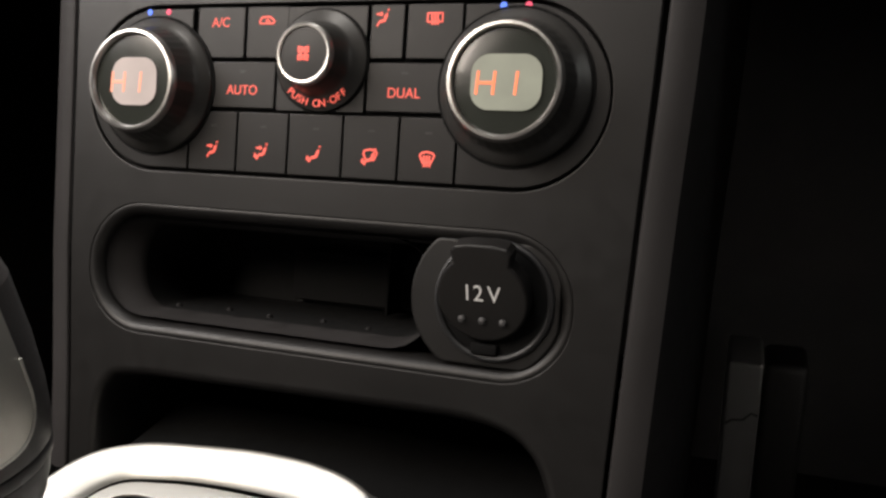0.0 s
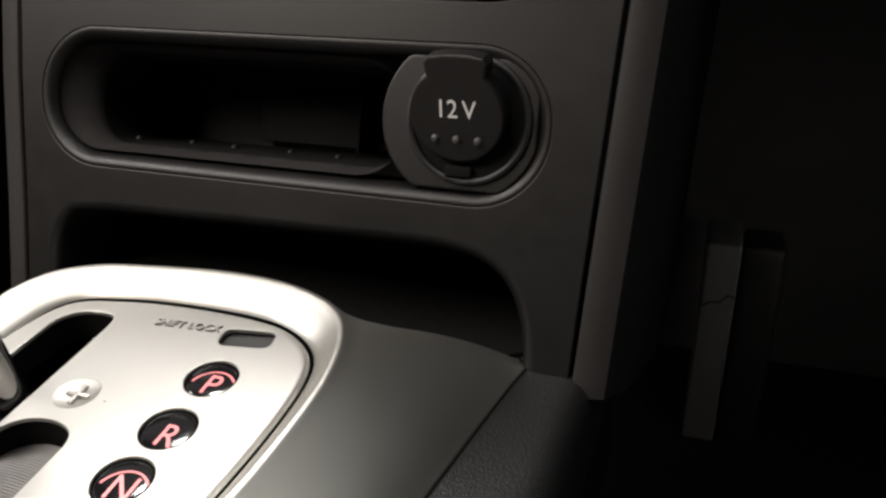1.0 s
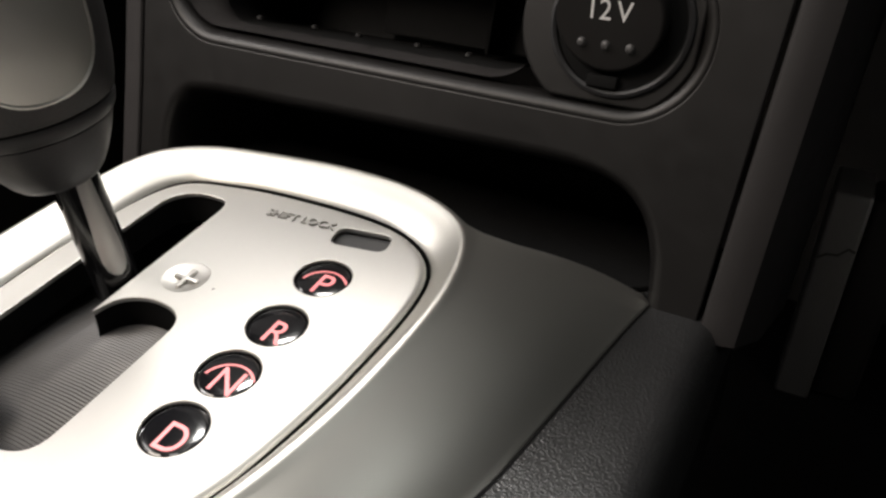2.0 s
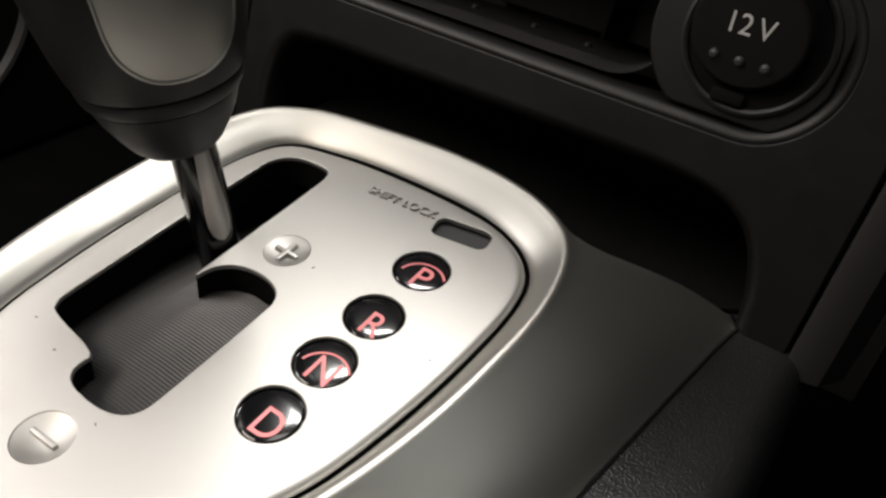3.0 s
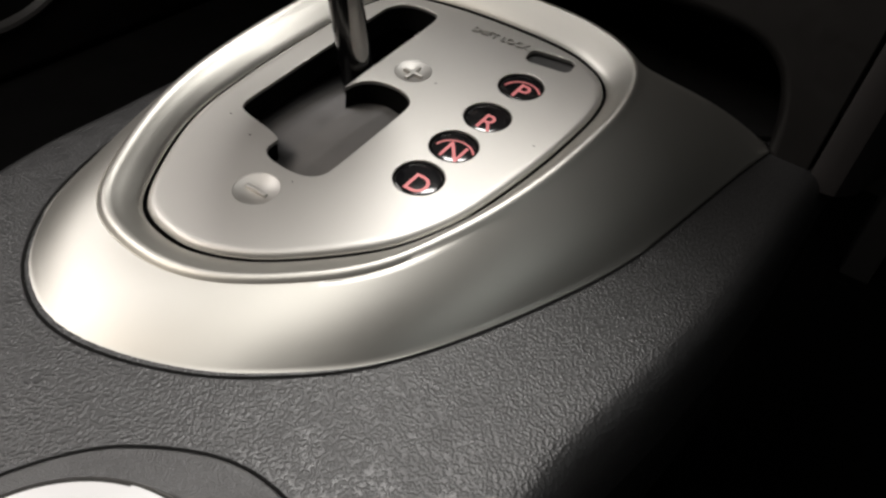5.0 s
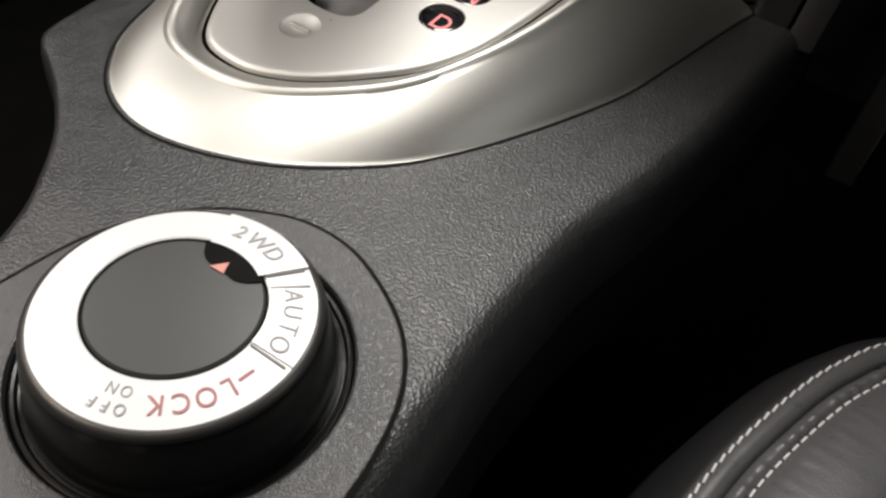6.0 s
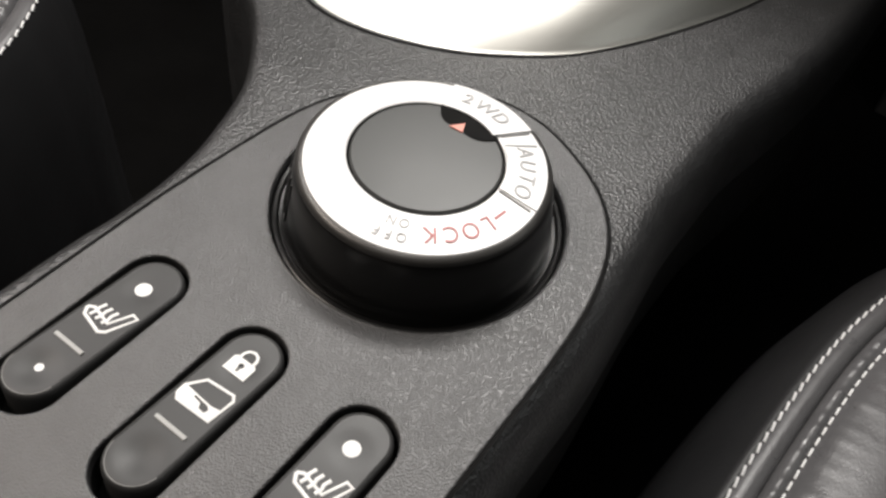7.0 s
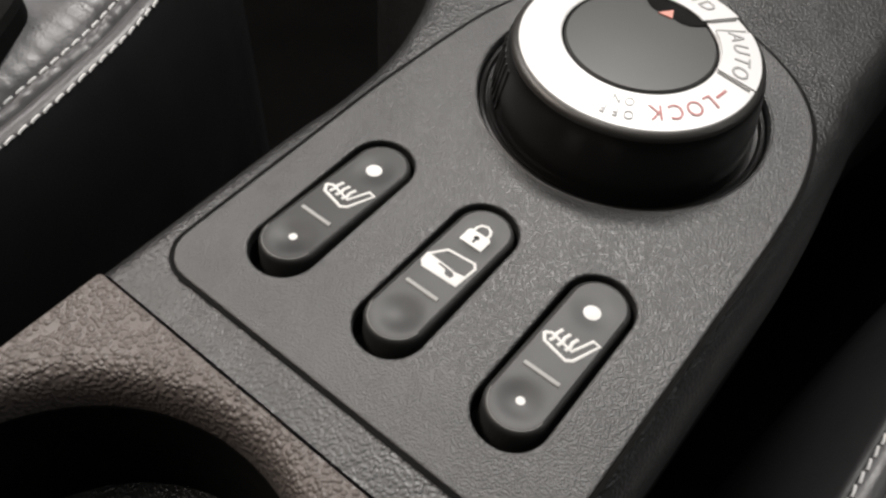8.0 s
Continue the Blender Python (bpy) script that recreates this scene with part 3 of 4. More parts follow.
RIM = [(-23, -38.3), (-34.5, -24), (-46, 2), (-50.5, 32), (-50, 69.5), (-45, 90), (-32, 100), (-13, 104.2), (14, 106.8), (40, 104), (53.6, 94.5), (59.0, 74), (58.0, 46), (54.7, 24.2), (49.3, 4.8), (41.6, -13), (29.3, -27), (12.5, -39), (-5, -42.5)]
EDGE = [(-18.3, -29.2), (-27.3, -17.5), (-36, 2.7), (-38.7, 25), (-38.8, 52), (-37, 76), (-31, 89.5), (-17, 94), (0, 96), (22, 96), (36.5, 93.5), (47.3, 86), (51.4, 73), (50.6, 48), (47.2, 23.5), (43.2, 9), (35.4, -5.3), (19.1, -21.9), (6.4, -29.7), (-5.1, -32.2)]
MX, MY, NR = 4.0, 32.0, 144
ANG = np.linspace(-math.pi, math.pi, NR, endpoint=False)
r_base, r_rim, r_edge = radial(BASE, MX, MY, NR), radial(RIM, MX, MY, NR), radial(EDGE, MX, MY, NR)


def loop_at(radii):
    return [(MX + r * math.cos(a), MY + r * math.sin(a)) for r, a in zip(radii, ANG)]


PANEL_LOOP = [(17.2 + 7 - 7 * math.cos(a), -194.4 - 7 * math.sin(a)) for a in np.linspace(0, math.pi / 2, 9)]
PANEL_LOOP += [(93.9 + 7 * math.sin(a), -194.4 - 7 * math.cos(a)) for a in np.linspace(0, math.pi / 2, 9)]
PANEL_LOOP += [(p.x, p.y) for p in spline([(101.2, -140, 0), (101.2, -122, 0), (99.8, -105, 0), (95.2, -90, 0), (86, -78.5, 0), (71, -70, 0), (58.8, -67.6, 0), (47, -70, 0), (33, -79, 0), (24.6, -90.5, 0), (20.2, -103, 0), (18.3, -120, 0), (17.2, -142, 0)], 8, False)]

console = thing("centre_console", 20, -60, 30, "dark grey grained plastic centre console between the seats", "car console")
ys = list(np.arange(-209.4, 185, 2.6))
L_Y, L_X = zip(*((p.x, p.y) for p in spline([(*c, 0) for c in LEFT], 10, False)))
R_Y, R_X = zip(*((p.x, p.y) for p in spline([(*c, 0) for c in RIGHT], 10, False)))
rows_of = []
for y in ys:
    l, r = float(np.interp(y, L_Y, L_X)), float(np.interp(y, R_Y, R_X))
    z = deck_z(y)
    sec = [(l - 5, z - 170), (l - 2.6, z - 30), (l - 1.9, z - 9), (l - 1.2, z - 4), (l, z - 1.3), (l + 1.6, z - 0.3)]
    sec += [(l + 3 + (r - l - 13) * k / 30, z + 0.25 * math.sin(math.pi * k / 30)) for k in range(31)]
    sec += [(r - 7.2, z - 0.25), (r - 5.6, z - 0.8), (r - 3.9, z - 1.9), (r - 2.3, z - 3.8), (r - 1.1, z - 6.4), (r - 0.2, z - 9.6), (r + 0.4, z - 13.5), (r + 0.9, z - 18), (r + 1.4, z - 26), (r + 2.5, z - 60), (r + 5, z - 170)]
    rows_of.append([Vector((x, y, q)) for x, q in sec])
hole_a, hole_b = offset_loop(loop_at(r_base), -4.0), offset_loop(PANEL_LOOP, -3.5)


def console_part(name, i0, i1, label=""):
    b = bmesh.new()
    vs = [[b.verts.new(c) for c in r[i0:i1 + 1]] for r in rows_of]
    for a, c in zip(vs, vs[1:]):
        for i in range(i1 - i0):
            mx, my = (a[i].co.x + a[i + 1].co.x) / 2, (a[i].co.y + c[i].co.y) / 2
            if 5 < i + i0 < 37 and (inside(mx, my, hole_a) or inside(mx, my, hole_b)):
                continue
            b.faces.new((a[i], a[i + 1], c[i + 1], c[i]))
    # The lit left wall matches the top; the right wall's shade is in its colour.
    part(name, b, HIDE if name == "top" or i0 == 0 else SHADED_PLASTIC, console, label, angle=40)


console_part("side_wall", 0, 2)
console_part("top", 2, 45, "dark grey grained console top")
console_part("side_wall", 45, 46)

# Black sheet over the console top, added as the shade inside the recess.
part("recess_shade", loft([[(x, y + max(0, x - 56) * 0.75 * (184 - y) / 65, deck_z(y) + h) for x in (-78, -40, 0, 40, 56, 76, 92)] for y, h in ((119, -0.5), (119.4, 0.4), (130, 0.4), (140, 0.4), (160, 0.4), (184, 0.4))], False), GAP, console, "black sheet standing in for the recess's shade")

# Rear part of the console with the cup holder.
rear = thing("rear_console", 60, -260, 30, "coarse-grained rear console with round cup holder, warm light painted into its brown-grey", "car console")
part("top", sheet([[(12.2, -360), (106, -360), (106, -210.4), (105.4, -209.8), (12.8, -209.8), (12.2, -210.4)], circle(53, -255, 45.0, 72)], 40, 0.5, top=36.1), REAR_HIDE, rear)
part("cup_lip", lathe([(45.6, 35.2), (45.0, 36.0), (43.4, 35.9), (41.8, 35.0), (40.5, 33.2), (39.7, 30.6), (39.3, 26)], 53, -255, 96), REAR_HIDE, rear, "rounded lip of the cup holder")
# The cup's inner shade is put into this black; the lip keeps the plastic's colour.
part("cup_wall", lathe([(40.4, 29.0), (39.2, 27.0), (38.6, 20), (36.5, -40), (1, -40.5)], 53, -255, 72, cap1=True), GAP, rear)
part("side", box(10, 107, -360, -211, -160, -4, 1.0), HIDE, rear)

# ---- gear selector ----
surround = thing("selector_surround", MX, MY, 30, "satin silver oval surround of the gear selector", "gear selector surround")


def plate_z(x, y):
    return 43.5 + 0.1059 * (y - 45)


def front_rise(x, y):
    """The rim stands taller above the plate's front edge."""
    f = min(max((y - 62) / 40, 0), 1)
    g = min(max((62 - x) / 40, 0), 1)
    return 1.4 * f * f * (3 - 2 * f) * g * g * (3 - 2 * g)


base_l, rim_l = loop_at(r_base), loop_at(r_rim)


def blend_ring(t, bulge, extra):
    out = []
    for (x0, y0), (x1, y1), a in zip(base_l, rim_l, ANG):
        z0, z1 = deck_z(y0) - 0.3, plate_z(x1, y1) + 3.6 + front_rise(x1, y1)
        # The skirt swells out more beside the passenger and is straight at the back.
        k = (bulge + 1.2 * max(0.0, math.cos(a - 0.5)) + 1.8 * max(0.0, math.cos(a - 0.95)) ** 6) * math.sin(math.pi * t)
        out.append((x0 + (x1 - x0) * t + k * math.cos(a), y0 + (y1 - y0) * t + k * math.sin(a), z0 + (z1 - z0) * t + extra * math.sin(math.pi * t)))
    return out


def rim_ring(d, h):
    return [(x, y + 0.8 * front_rise(x, y), plate_z(x, y) + h + front_rise(x, y)) for x, y in loop_at(r_rim + d)]


rows = [[(x, y, deck_z(y) - 4) for x, y in loop_at(r_base - 0.2)], [(x, y, deck_z(y) + 0.1) for x, y in loop_at(r_base)]]
rows += [blend_ring(t, 1.0, 0.5) for t in (0.04, 0.1, 0.18, 0.3, 0.42, 0.54, 0.66, 0.78, 0.87, 0.93)]
rows += [rim_ring(1.3, 2.9), rim_ring(0.55, 3.6), rim_ring(-0.3, 3.95), rim_ring(-1.3, 3.9), rim_ring(-2.3, 3.2)]
lip = r_edge + 1.5
for t, h in ((0.25, 2.45), (0.5, 1.4), (0.75, 0.3), (0.93, -0.6), (1.0, -1.4)):
    rows.append([(x, y + 0.8 * (1 - t) * front_rise(x, y), plate_z(x, y) + h + (1 - 0.4 * t) * front_rise(x, y)) for x, y in loop_at((r_rim - 2.3) * (1 - t) + lip * t)])
part("bezel", loft(rows), SILVER, surround, angle=50)
part("plate_joint", loft([[(x, y, plate_z(x, y) + h + lift * front_rise(x, y)) for x, y in loop_at(r)] for r, h, lift in ((lip + 0.02, -1.42, 0.6), (lip - 0.02, -4.0, 0.0), (r_edge + 0.5, -4.0, 0.0), (r_edge + 0.42, -1.3, 0.25))]), GAP, surround, "dark joint round the plate")
part("base_joint", loft([[(x, y, deck_z(y) + 0.35) for x, y in loop_at(r_base + 0.9)], [(x, y, deck_z(y) + 0.5) for x, y in loop_at(r_base + 0.1)], [(x, y, deck_z(y) - 2) for x, y in loop_at(r_base - 0.3)]]), GAP, surround)

selector = thing("selector_plate", MX, MY, 42, "satin silver gear selector plate with stepped gate", "gear selector")
GATE = [(-27.4, 12.0), (-29.2, 14.2), (-29.8, 17), (-29.9, 78), (-29.2, 81.6), (-27.2, 84.6), (-24.6, 86.4), (-21.5, 87.3), (-16.5, 87.4), (-14.2, 86.9), (-13.0, 85.2), (-12.4, 82), (-12.2, 39.0), (-11.9, 37.6), (-11.4, 38.2), (-11.0, 41.0), (-9.6, 43.6), (-6.4, 46.0), (-2.0, 47.0),
        (2.6, 46.6), (6.4, 44.9), (8.2, 42.2), (8.6, 39), (9.0, 8.4), (8.4, 5.2), (6.6, 2.8), (2.6, 1.2), (-4, 1.2), (-8.2, 2.0), (-10.4, 4.0), (-10.8, 6.4), (-10.3, 9.7)]
SLOT = turned(stadium(28.8, 87.1, 14.8, 7.2, 2.4, 5), 8, 28.8, 87.1)
MARKS = (("P", 28.6, 70.2), ("R", 28.7, 51.9), ("N", 28.5, 35.6), ("D", 28.6, 19.5))
holes = [GATE, SLOT] + [circle(x, y, 6.85, 40) for _, x, y in MARKS] + [circle(-1.1, 56.5, 5.5, 36), circle(-1.5, -9.0, 5.8, 36)]
for _ in range(2):
    GATE = [((1 - f) * a[0] + f * b[0], (1 - f) * a[1] + f * b[1]) for a, b in zip(GATE, GATE[1:] + GATE[:1]) for f in (0.25, 0.75)]
holes[0] = GATE
part("plate", sheet([loop_at(r_edge - 1.9)] + holes, 1.3, 0.3), PLATE_SILVER, selector, m=PLATE)
part("plate_edge", loft([ring3(loop_at(r_edge - 2.5), 0.02), ring3(loop_at(r_edge - 1.7), 0.0), ring3(loop_at(r_edge - 1.1), -0.1), ring3(loop_at(r_edge - 0.5), -0.34), ring3(loop_at(r_edge + 0.05), -0.8), ring3(loop_at(r_edge + 0.3), -1.4)]), PLATE_SILVER, selector, m=PLATE)
# Walls of the gate and the ribbed slide below it.
part("gate_wall", loft([ring3(offset_loop(GATE, 0.25), -1.0), ring3(offset_loop(GATE, 0.3), -9.0)]), GAP, selector, m=PLATE)
rib = []
for k in range(231):
    y = -4 + k * 0.42
    h = -6.0 - 0.0030 * (y - 20) ** 2 + (0.14 if k % 2 else -0.14)
    rib.append([(x, y, h - 0.007 * (x + 5) ** 2) for x in (-34, -26, -18, -10, -2, 6, 13)])
part("ribbed_slide", loft(rib, False), SLIDE, selector, "black ribbed sliding cover", m=PLATE, smooth=False)
part("slot_floor", sheet([offset_loop(SLOT, 0.6)], 0.8, 0.0, top=-1.9), SLIDE, selector, m=PLATE)
part("lettering", text("SHIFT LOCK", 3.8, 10.1, 87.6, 0.15, 4, thick=1.0, squeeze=0.98), PLATE_SILVER, selector, "embossed lettering", m=PLATE)
for ch, x, y in MARKS:
    well = part("position_lens", lathe([(6.9, -0.4), (6.75, -1.5), (6.45, -1.6), (6.4, -1.0), (6.25, -0.78), (5.9, -0.6), (5.2, -0.47), (3.8, -0.39), (1.8, -0.35), (0.3, -0.34)], x, y, 44, cap1=True), GLOSS, selector, "gloss black domed gear position lens", m=PLATE)
    part("letter", text(ch, 9.6, x + 1.2, y - 2.2, -0.34, bold=0.0, thick=0.14, squeeze=0.9), GLOW_LETTER, well, "pink-lit letter", m=PLATE)
    if ch in "PN":
        arc = [(x + 1.3 + 5.9 * math.cos(a), y - 3.0 + 5.9 * math.sin(a)) for a in np.linspace(radians(36), radians(168), 24)]
        part("letter_arc", strokes([arc], 0.6, -0.44, 0.5), GLOW_LETTER, well, "pink-lit arc", m=PLATE)
for x, y, r, lines, nm in ((-1.1, 56.5, 5.5, [[(-2.8, 0), (2.8, 0)], [(0, -2.8), (0, 2.8)]], "plus_mark"), (-1.5, -9.0, 5.8, [[(-2.9, 0), (2.9, 0)]], "minus_mark")):
    dish = part(nm, lathe([(r + 0.25, -0.12), (r - 0.5, -0.35), (r * 0.6, -0.95), (r * 0.3, -1.2), (0.2, -1.25)], x, y, 40, cap1=True), PLATE_SILVER, selector, m=PLATE)
    bars = [box(x + min(a[0], b[0]) - 0.55, x + max(a[0], b[0]) + 0.55, y + min(a[1], b[1]) - 0.55, y + max(a[1], b[1]) + 0.55, -1.6, -0.15 + 0.03 * k, 0.12) for k, (a, b) in enumerate(lines)]
    part("sign", joined(bars), PLATE_SILVER, dish, m=PLATE)

for x, y, d in ((-17.8, 5.3, 25), (4.0, -1.7, -30), (-28.6, 8.7, 10), (7.9, 55.6, 70), (45.9, 48.8, 0)):
    part("dust_speck", lathe([(0.22, -0.05), (0.18, 0.1)], n=8, cap1=True), TRIM, selector, "dark speck of dust", m=PLATE @ pose(x, y, 0.02, 0, 0, d) @ Matrix.Diagonal((1.8, 0.7, 1, 1)))

lever = thing("gear_lever", -20, 51, 45, "black leather gear lever with silver inlay and steel shaft", "gear lever")
A0, S1 = Vector((-15.5, 51, 30)), Vector((-23.5, 50, 66))
A1, A2 = Vector((-21.8, 44.5, 73.5)), Vector((-29.5, 35, 152))


def sleeve(stations, n=40, squash=1.0):
    """Round sections along the lever: rows of (share of the grip's axis, radius)."""
    rings = []
    up = (A2 - A1).normalized()
    side = up.cross(Vector((0, 1, 0))).normalized()
    fwd = side.cross(up)
    for t, r in stations:
        c = A1 + (A2 - A1) * t
        rings.append([c + side * (r * math.cos(2 * math.pi * i / n)) + fwd * (-r * squash * math.sin(2 * math.pi * i / n)) for i in range(n)])
    return rings


d0 = (S1 - A0).normalized()
s0 = d0.cross(Vector((0, 1, 0))).normalized()
f0 = s0.cross(d0)
part("shaft", loft([[A0 + (S1 - A0) * t + s0 * (r * math.cos(a)) + f0 * (1.25 * r * math.sin(a)) for a in np.linspace(0, 2 * math.pi, 28, endpoint=False)] for t, r in ((0, 4.6), (0.5, 4.6), (1.15, 4.6))]), GLOSS, lever, "gloss black shaft")
part("steel_inlay", loft([[A0 + (S1 - A0) * t + s0 * (4.75 * math.cos(a)) + f0 * (5.95 * math.sin(a)) for a in np.linspace(radians(193 - 32 * k), radians(193 + 32 * k), 9)] for t, k in ((0.40, 0.08), (0.415, 0.45), (0.45, 0.78), (0.52, 0.95), (0.62, 0.95), (0.8, 0.75), (1.15, 0.5))], False), CHROME, lever, "polished steel inlay")
part("collar", loft(sleeve([(-0.035, 4.0), (-0.035, 7.4), (-0.028, 8.8), (-0.01, 10.2), (0.03, 12.2), (0.08, 14.2), (0.125, 15.6), (0.135, 15.8), (0.138, 15.2)])), DARK, lever, "dark plastic collar")
part("collar_ring", loft(sleeve([(0.138, 15.2), (0.141, 16.2), (0.15, 16.8), (0.175, 17.4), (0.185, 17.3), (0.188, 16.9)])), DARK, lever, "dark plastic ring")
grip = part("grip", loft(sleeve([(0.188, 16.7), (0.193, 17.6), (0.22, 18.4), (0.27, 19.4), (0.36, 20.6), (0.5, 21.6), (0.7, 22.0), (0.86, 19.5), (0.95, 15), (1.0, 7)]), True, False, True), GRIP, lever, "black leather grip")
inlay = []
up = (A2 - A1).normalized()
side = up.cross(Vector((0, 1, 0))).normalized()
fwd = side.cross(up)
for t, r, k in [(0.25 + 0.142 * f, 19.4 + 1.9 * f, (1 - (1 - f) ** 2.4) ** (1 / 2.4)) for f in (0.0, 0.015, 0.04, 0.08, 0.14, 0.22, 0.34, 0.5, 0.7, 1.0)] + [(0.5, 22.0, 1.0), (0.7, 22.4, 1.0), (0.84, 20.9, 0.9)]:
    c = A1 + (A2 - A1) * t
    inlay.append([c + side * (r * math.cos(a)) + fwd * (r * math.sin(a)) for a in np.linspace(radians(200 - 35 * k), radians(200 + 35 * k), 15)])
part("inlay", loft(inlay, False), SILVER, lever, "satin silver inlay")
# Thin bead added to draw the glossy highlight along the inlay's border.
part("inlay_glint", tube([r[0] for r in reversed(inlay[:11])] + [r[-1] for r in inlay[1:11]], 0.4, 8), SILVER, lever, "fine silver bead drawing the inlay's edge highlight")

# ---- switch panel ----
KX, KY = 59.3, -109.4
spanel = thing("switch_panel", KX, -140, 36, "dark grey finely grained switch panel with three slots", "switch panel")
SW = (33.0, 58.4, 83.8)
wells = [stadium(x, -172.0, 13.6, 39.6, 6.7, 10) for x in SW]
part("panel", sheet([PANEL_LOOP, circle(KX, KY, 31.7, 96)] + wells, 3.0, 0.5, top=0.45), PANEL, spanel, m=DECK)
part("panel_joint", loft([ring3(offset_loop(PANEL_LOOP, 0.75), 0.16), ring3(offset_loop(PANEL_LOOP, 0.05), 0.2), ring3(offset_loop(PANEL_LOOP, -0.2), -1.0)]), GAP, spanel, m=DECK)
for w in wells:
    part("slot_wall", loft([ring3(offset_loop(w, 0.15), -0.1), ring3(offset_loop(w, 0.2), -9.0)], True, False, True), GAP, spanel, m=DECK)


DISHES = ((11.2, 4.6, 0.28), (-11.2, 4.8, 0.55))


def switch(name, label, kind_):
    ob = thing(name, 58.4, -172.0, 36, label, "switch", "console switches")
    tilt = DECK @ pose(58.4, -172.0, 1.0, -3.2, 0, 0)
    lp = stadium(0, 0.9, 11.7, 36.6, 5.8, 10)
    rings = [ring3(offset_loop(lp, 0.2), -8), ring3(lp, -1.0), ring3(offset_loop(lp, -0.2), -0.4), ring3(offset_loop(lp, -0.5), -0.12), ring3(offset_loop(lp, -0.9), 0.0)]
    # The top face sinks into two shallow finger dishes.
    rows = []
    for k in range(61):
        y = 0.9 - 17.4 * math.cos(math.pi * k / 60)
        over = max(0.0, abs(y - 0.9) - 12.5)
        half = math.sqrt(max(4.92 ** 2 - over * over, 0.0)) if over else 4.92
        rows.append([(half * u / 10, y, -sum(d * (1 - min(1.0, math.hypot(half * u / 10, y - v) / r) ** 2) ** 2 for v, r, d in DISHES)) for u in range(-10, 11)])
    rocker = part("rocker", joined([loft(rings), loft(rows, False)]), ROCKER, ob, m=tilt, angle=40)
    part("edge_line", strokes([[(5.05 * math.cos(a), -11.7 + 5.05 * math.sin(a)) for a in np.linspace(radians(186), radians(354), 26)]], 0.16, 0.0, 0.3), PRINT_DIM, rocker, "pale curved edge line", m=tilt)
    part("bar", strokes([[(-3.6, -4.9), (3.4, -4.9)]], 0.95, 0.1, 0.5), PRINT_MID, rocker, m=tilt)
    if kind_ == "heat":
        part("dot", lathe([(1.65, -0.3), (1.6, -0.2), (1.4, -0.17)], -0.2, 11.4, 28, cap1=True), PRINT, rocker, "white printed dot", m=tilt)
        part("dot", lathe([(0.85, -0.6), (0.8, -0.5), (0.7, -0.47)], 0, -11.0, 20, cap1=True), PRINT, rocker, "white printed dot", m=tilt)
        seat = [[(-4.3, 1.5), (-3.4, 0.1), (1.5, -1.0), (2.6, -0.2), (4.6, 5.2), (3.2, 5.4), (1.4, 1.2), (-3.2, 2.2), (-4.3, 1.5)]]
        waves = [[(-2.7 + k * 1.55, 0.6), (-2.3 + k * 1.55, 1.8), (-2.5 + k * 1.55, 2.7), (-2.1 + k * 1.55, 4.0)] for k in range(3)]
        part("icon", strokes([[(x, y + 0.8) for x, y in s] for s in seat + waves], 0.7, 0.05, 0.3), PRINT, rocker, "white printed heated seat symbol", m=tilt)
    else:
        body = [(-2.5, 8.9), (2.5, 8.9), (2.5, 11.9), (2.1, 12.4), (-2.1, 12.4), (-2.5, 11.9)]
        keyhole = [(-0.28, 9.7), (0.28, 9.7), (0.28, 10.5), (0.62, 10.9), (0.5, 11.4), (0.0, 11.6), (-0.5, 11.4), (-0.62, 10.9), (-0.28, 10.5)]
        part("icon", joined([sheet([body, keyhole], 0.25, 0.0, top=0.1), strokes([[(-1.5, 12.2), (-1.5, 13.3), (-1.0, 14.2), (0.0, 14.6), (1.0, 14.2), (1.5, 13.3), (1.5, 12.2)]], 0.62, 0.04, 0.3)]), PRINT, rocker, "white printed padlock", m=tilt)
        door = [[(-4.3, 0.4), (-4.4, 2.2), (-2.2, 5.3), (3.4, 5.9), (4.2, 5.0), (3.8, -0.4), (-3.4, -0.6), (-4.3, 0.4)]]
        fill = [(-4.2, 0.3), (-3.4, -0.5), (3.8, -0.3), (4.0, 2.4), (2.0, 2.0), (-4.3, 2.4)]
        key = [(-1.6, 1.5), (0.2, 1.3), (0.7, 0.4), (2.0, 0.3), (2.3, 1.1), (1.5, 1.7), (0.6, 1.7), (-1.4, 1.9)]
        part("icon", joined([sheet([fill, key], 0.25, 0.0, top=0.2), strokes(door, 0.62, 0.1, 0.3)]), PRINT, rocker, "white printed window symbol", m=tilt)
    return ob


heat = switch("seat_heater_switch", "black rocker switch with white heated seat symbol and dots", "heat")
lock = switch("window_lock_switch", "black rocker switch with white padlock and window symbol", "lock")
copy_thing(heat, Matrix.Translation((SW[2] / 1000, -0.172, 0.036)))
heat.location = (SW[0] / 1000, -0.172, 0.036)

# ---- drive mode knob ----
dk = thing("drive_mode_knob", KX, KY, 36, "black rotary drive mode knob with matt silver ring", "rotary knob")
HERE = DECK @ pose(KX, KY, 0)
TOP = HERE @ pose(0, 0, 1.5)
part("knob_well", lathe([(31.9, 0.2), (31.8, -3.2), (0.5, -3.4)], n=96, cap1=True), GAP, dk, m=HERE)
part("panel_step", lathe([(32.4, 0.42), (32.1, 0.52), (31.8, 0.4), (31.6, -0.2), (31.5, -1.4)], n=96), PANEL, spanel, m=HERE)
body = part("body", lathe([(29.0, -1.9), (28.7, -0.6), (28.2, 1.6), (27.6, 5.6), (26.8, 9.8), (26.3, 12.2), (25.9, 12.9)], n=120), BODY_BLACK, dk, "satin black knob body", m=HERE)
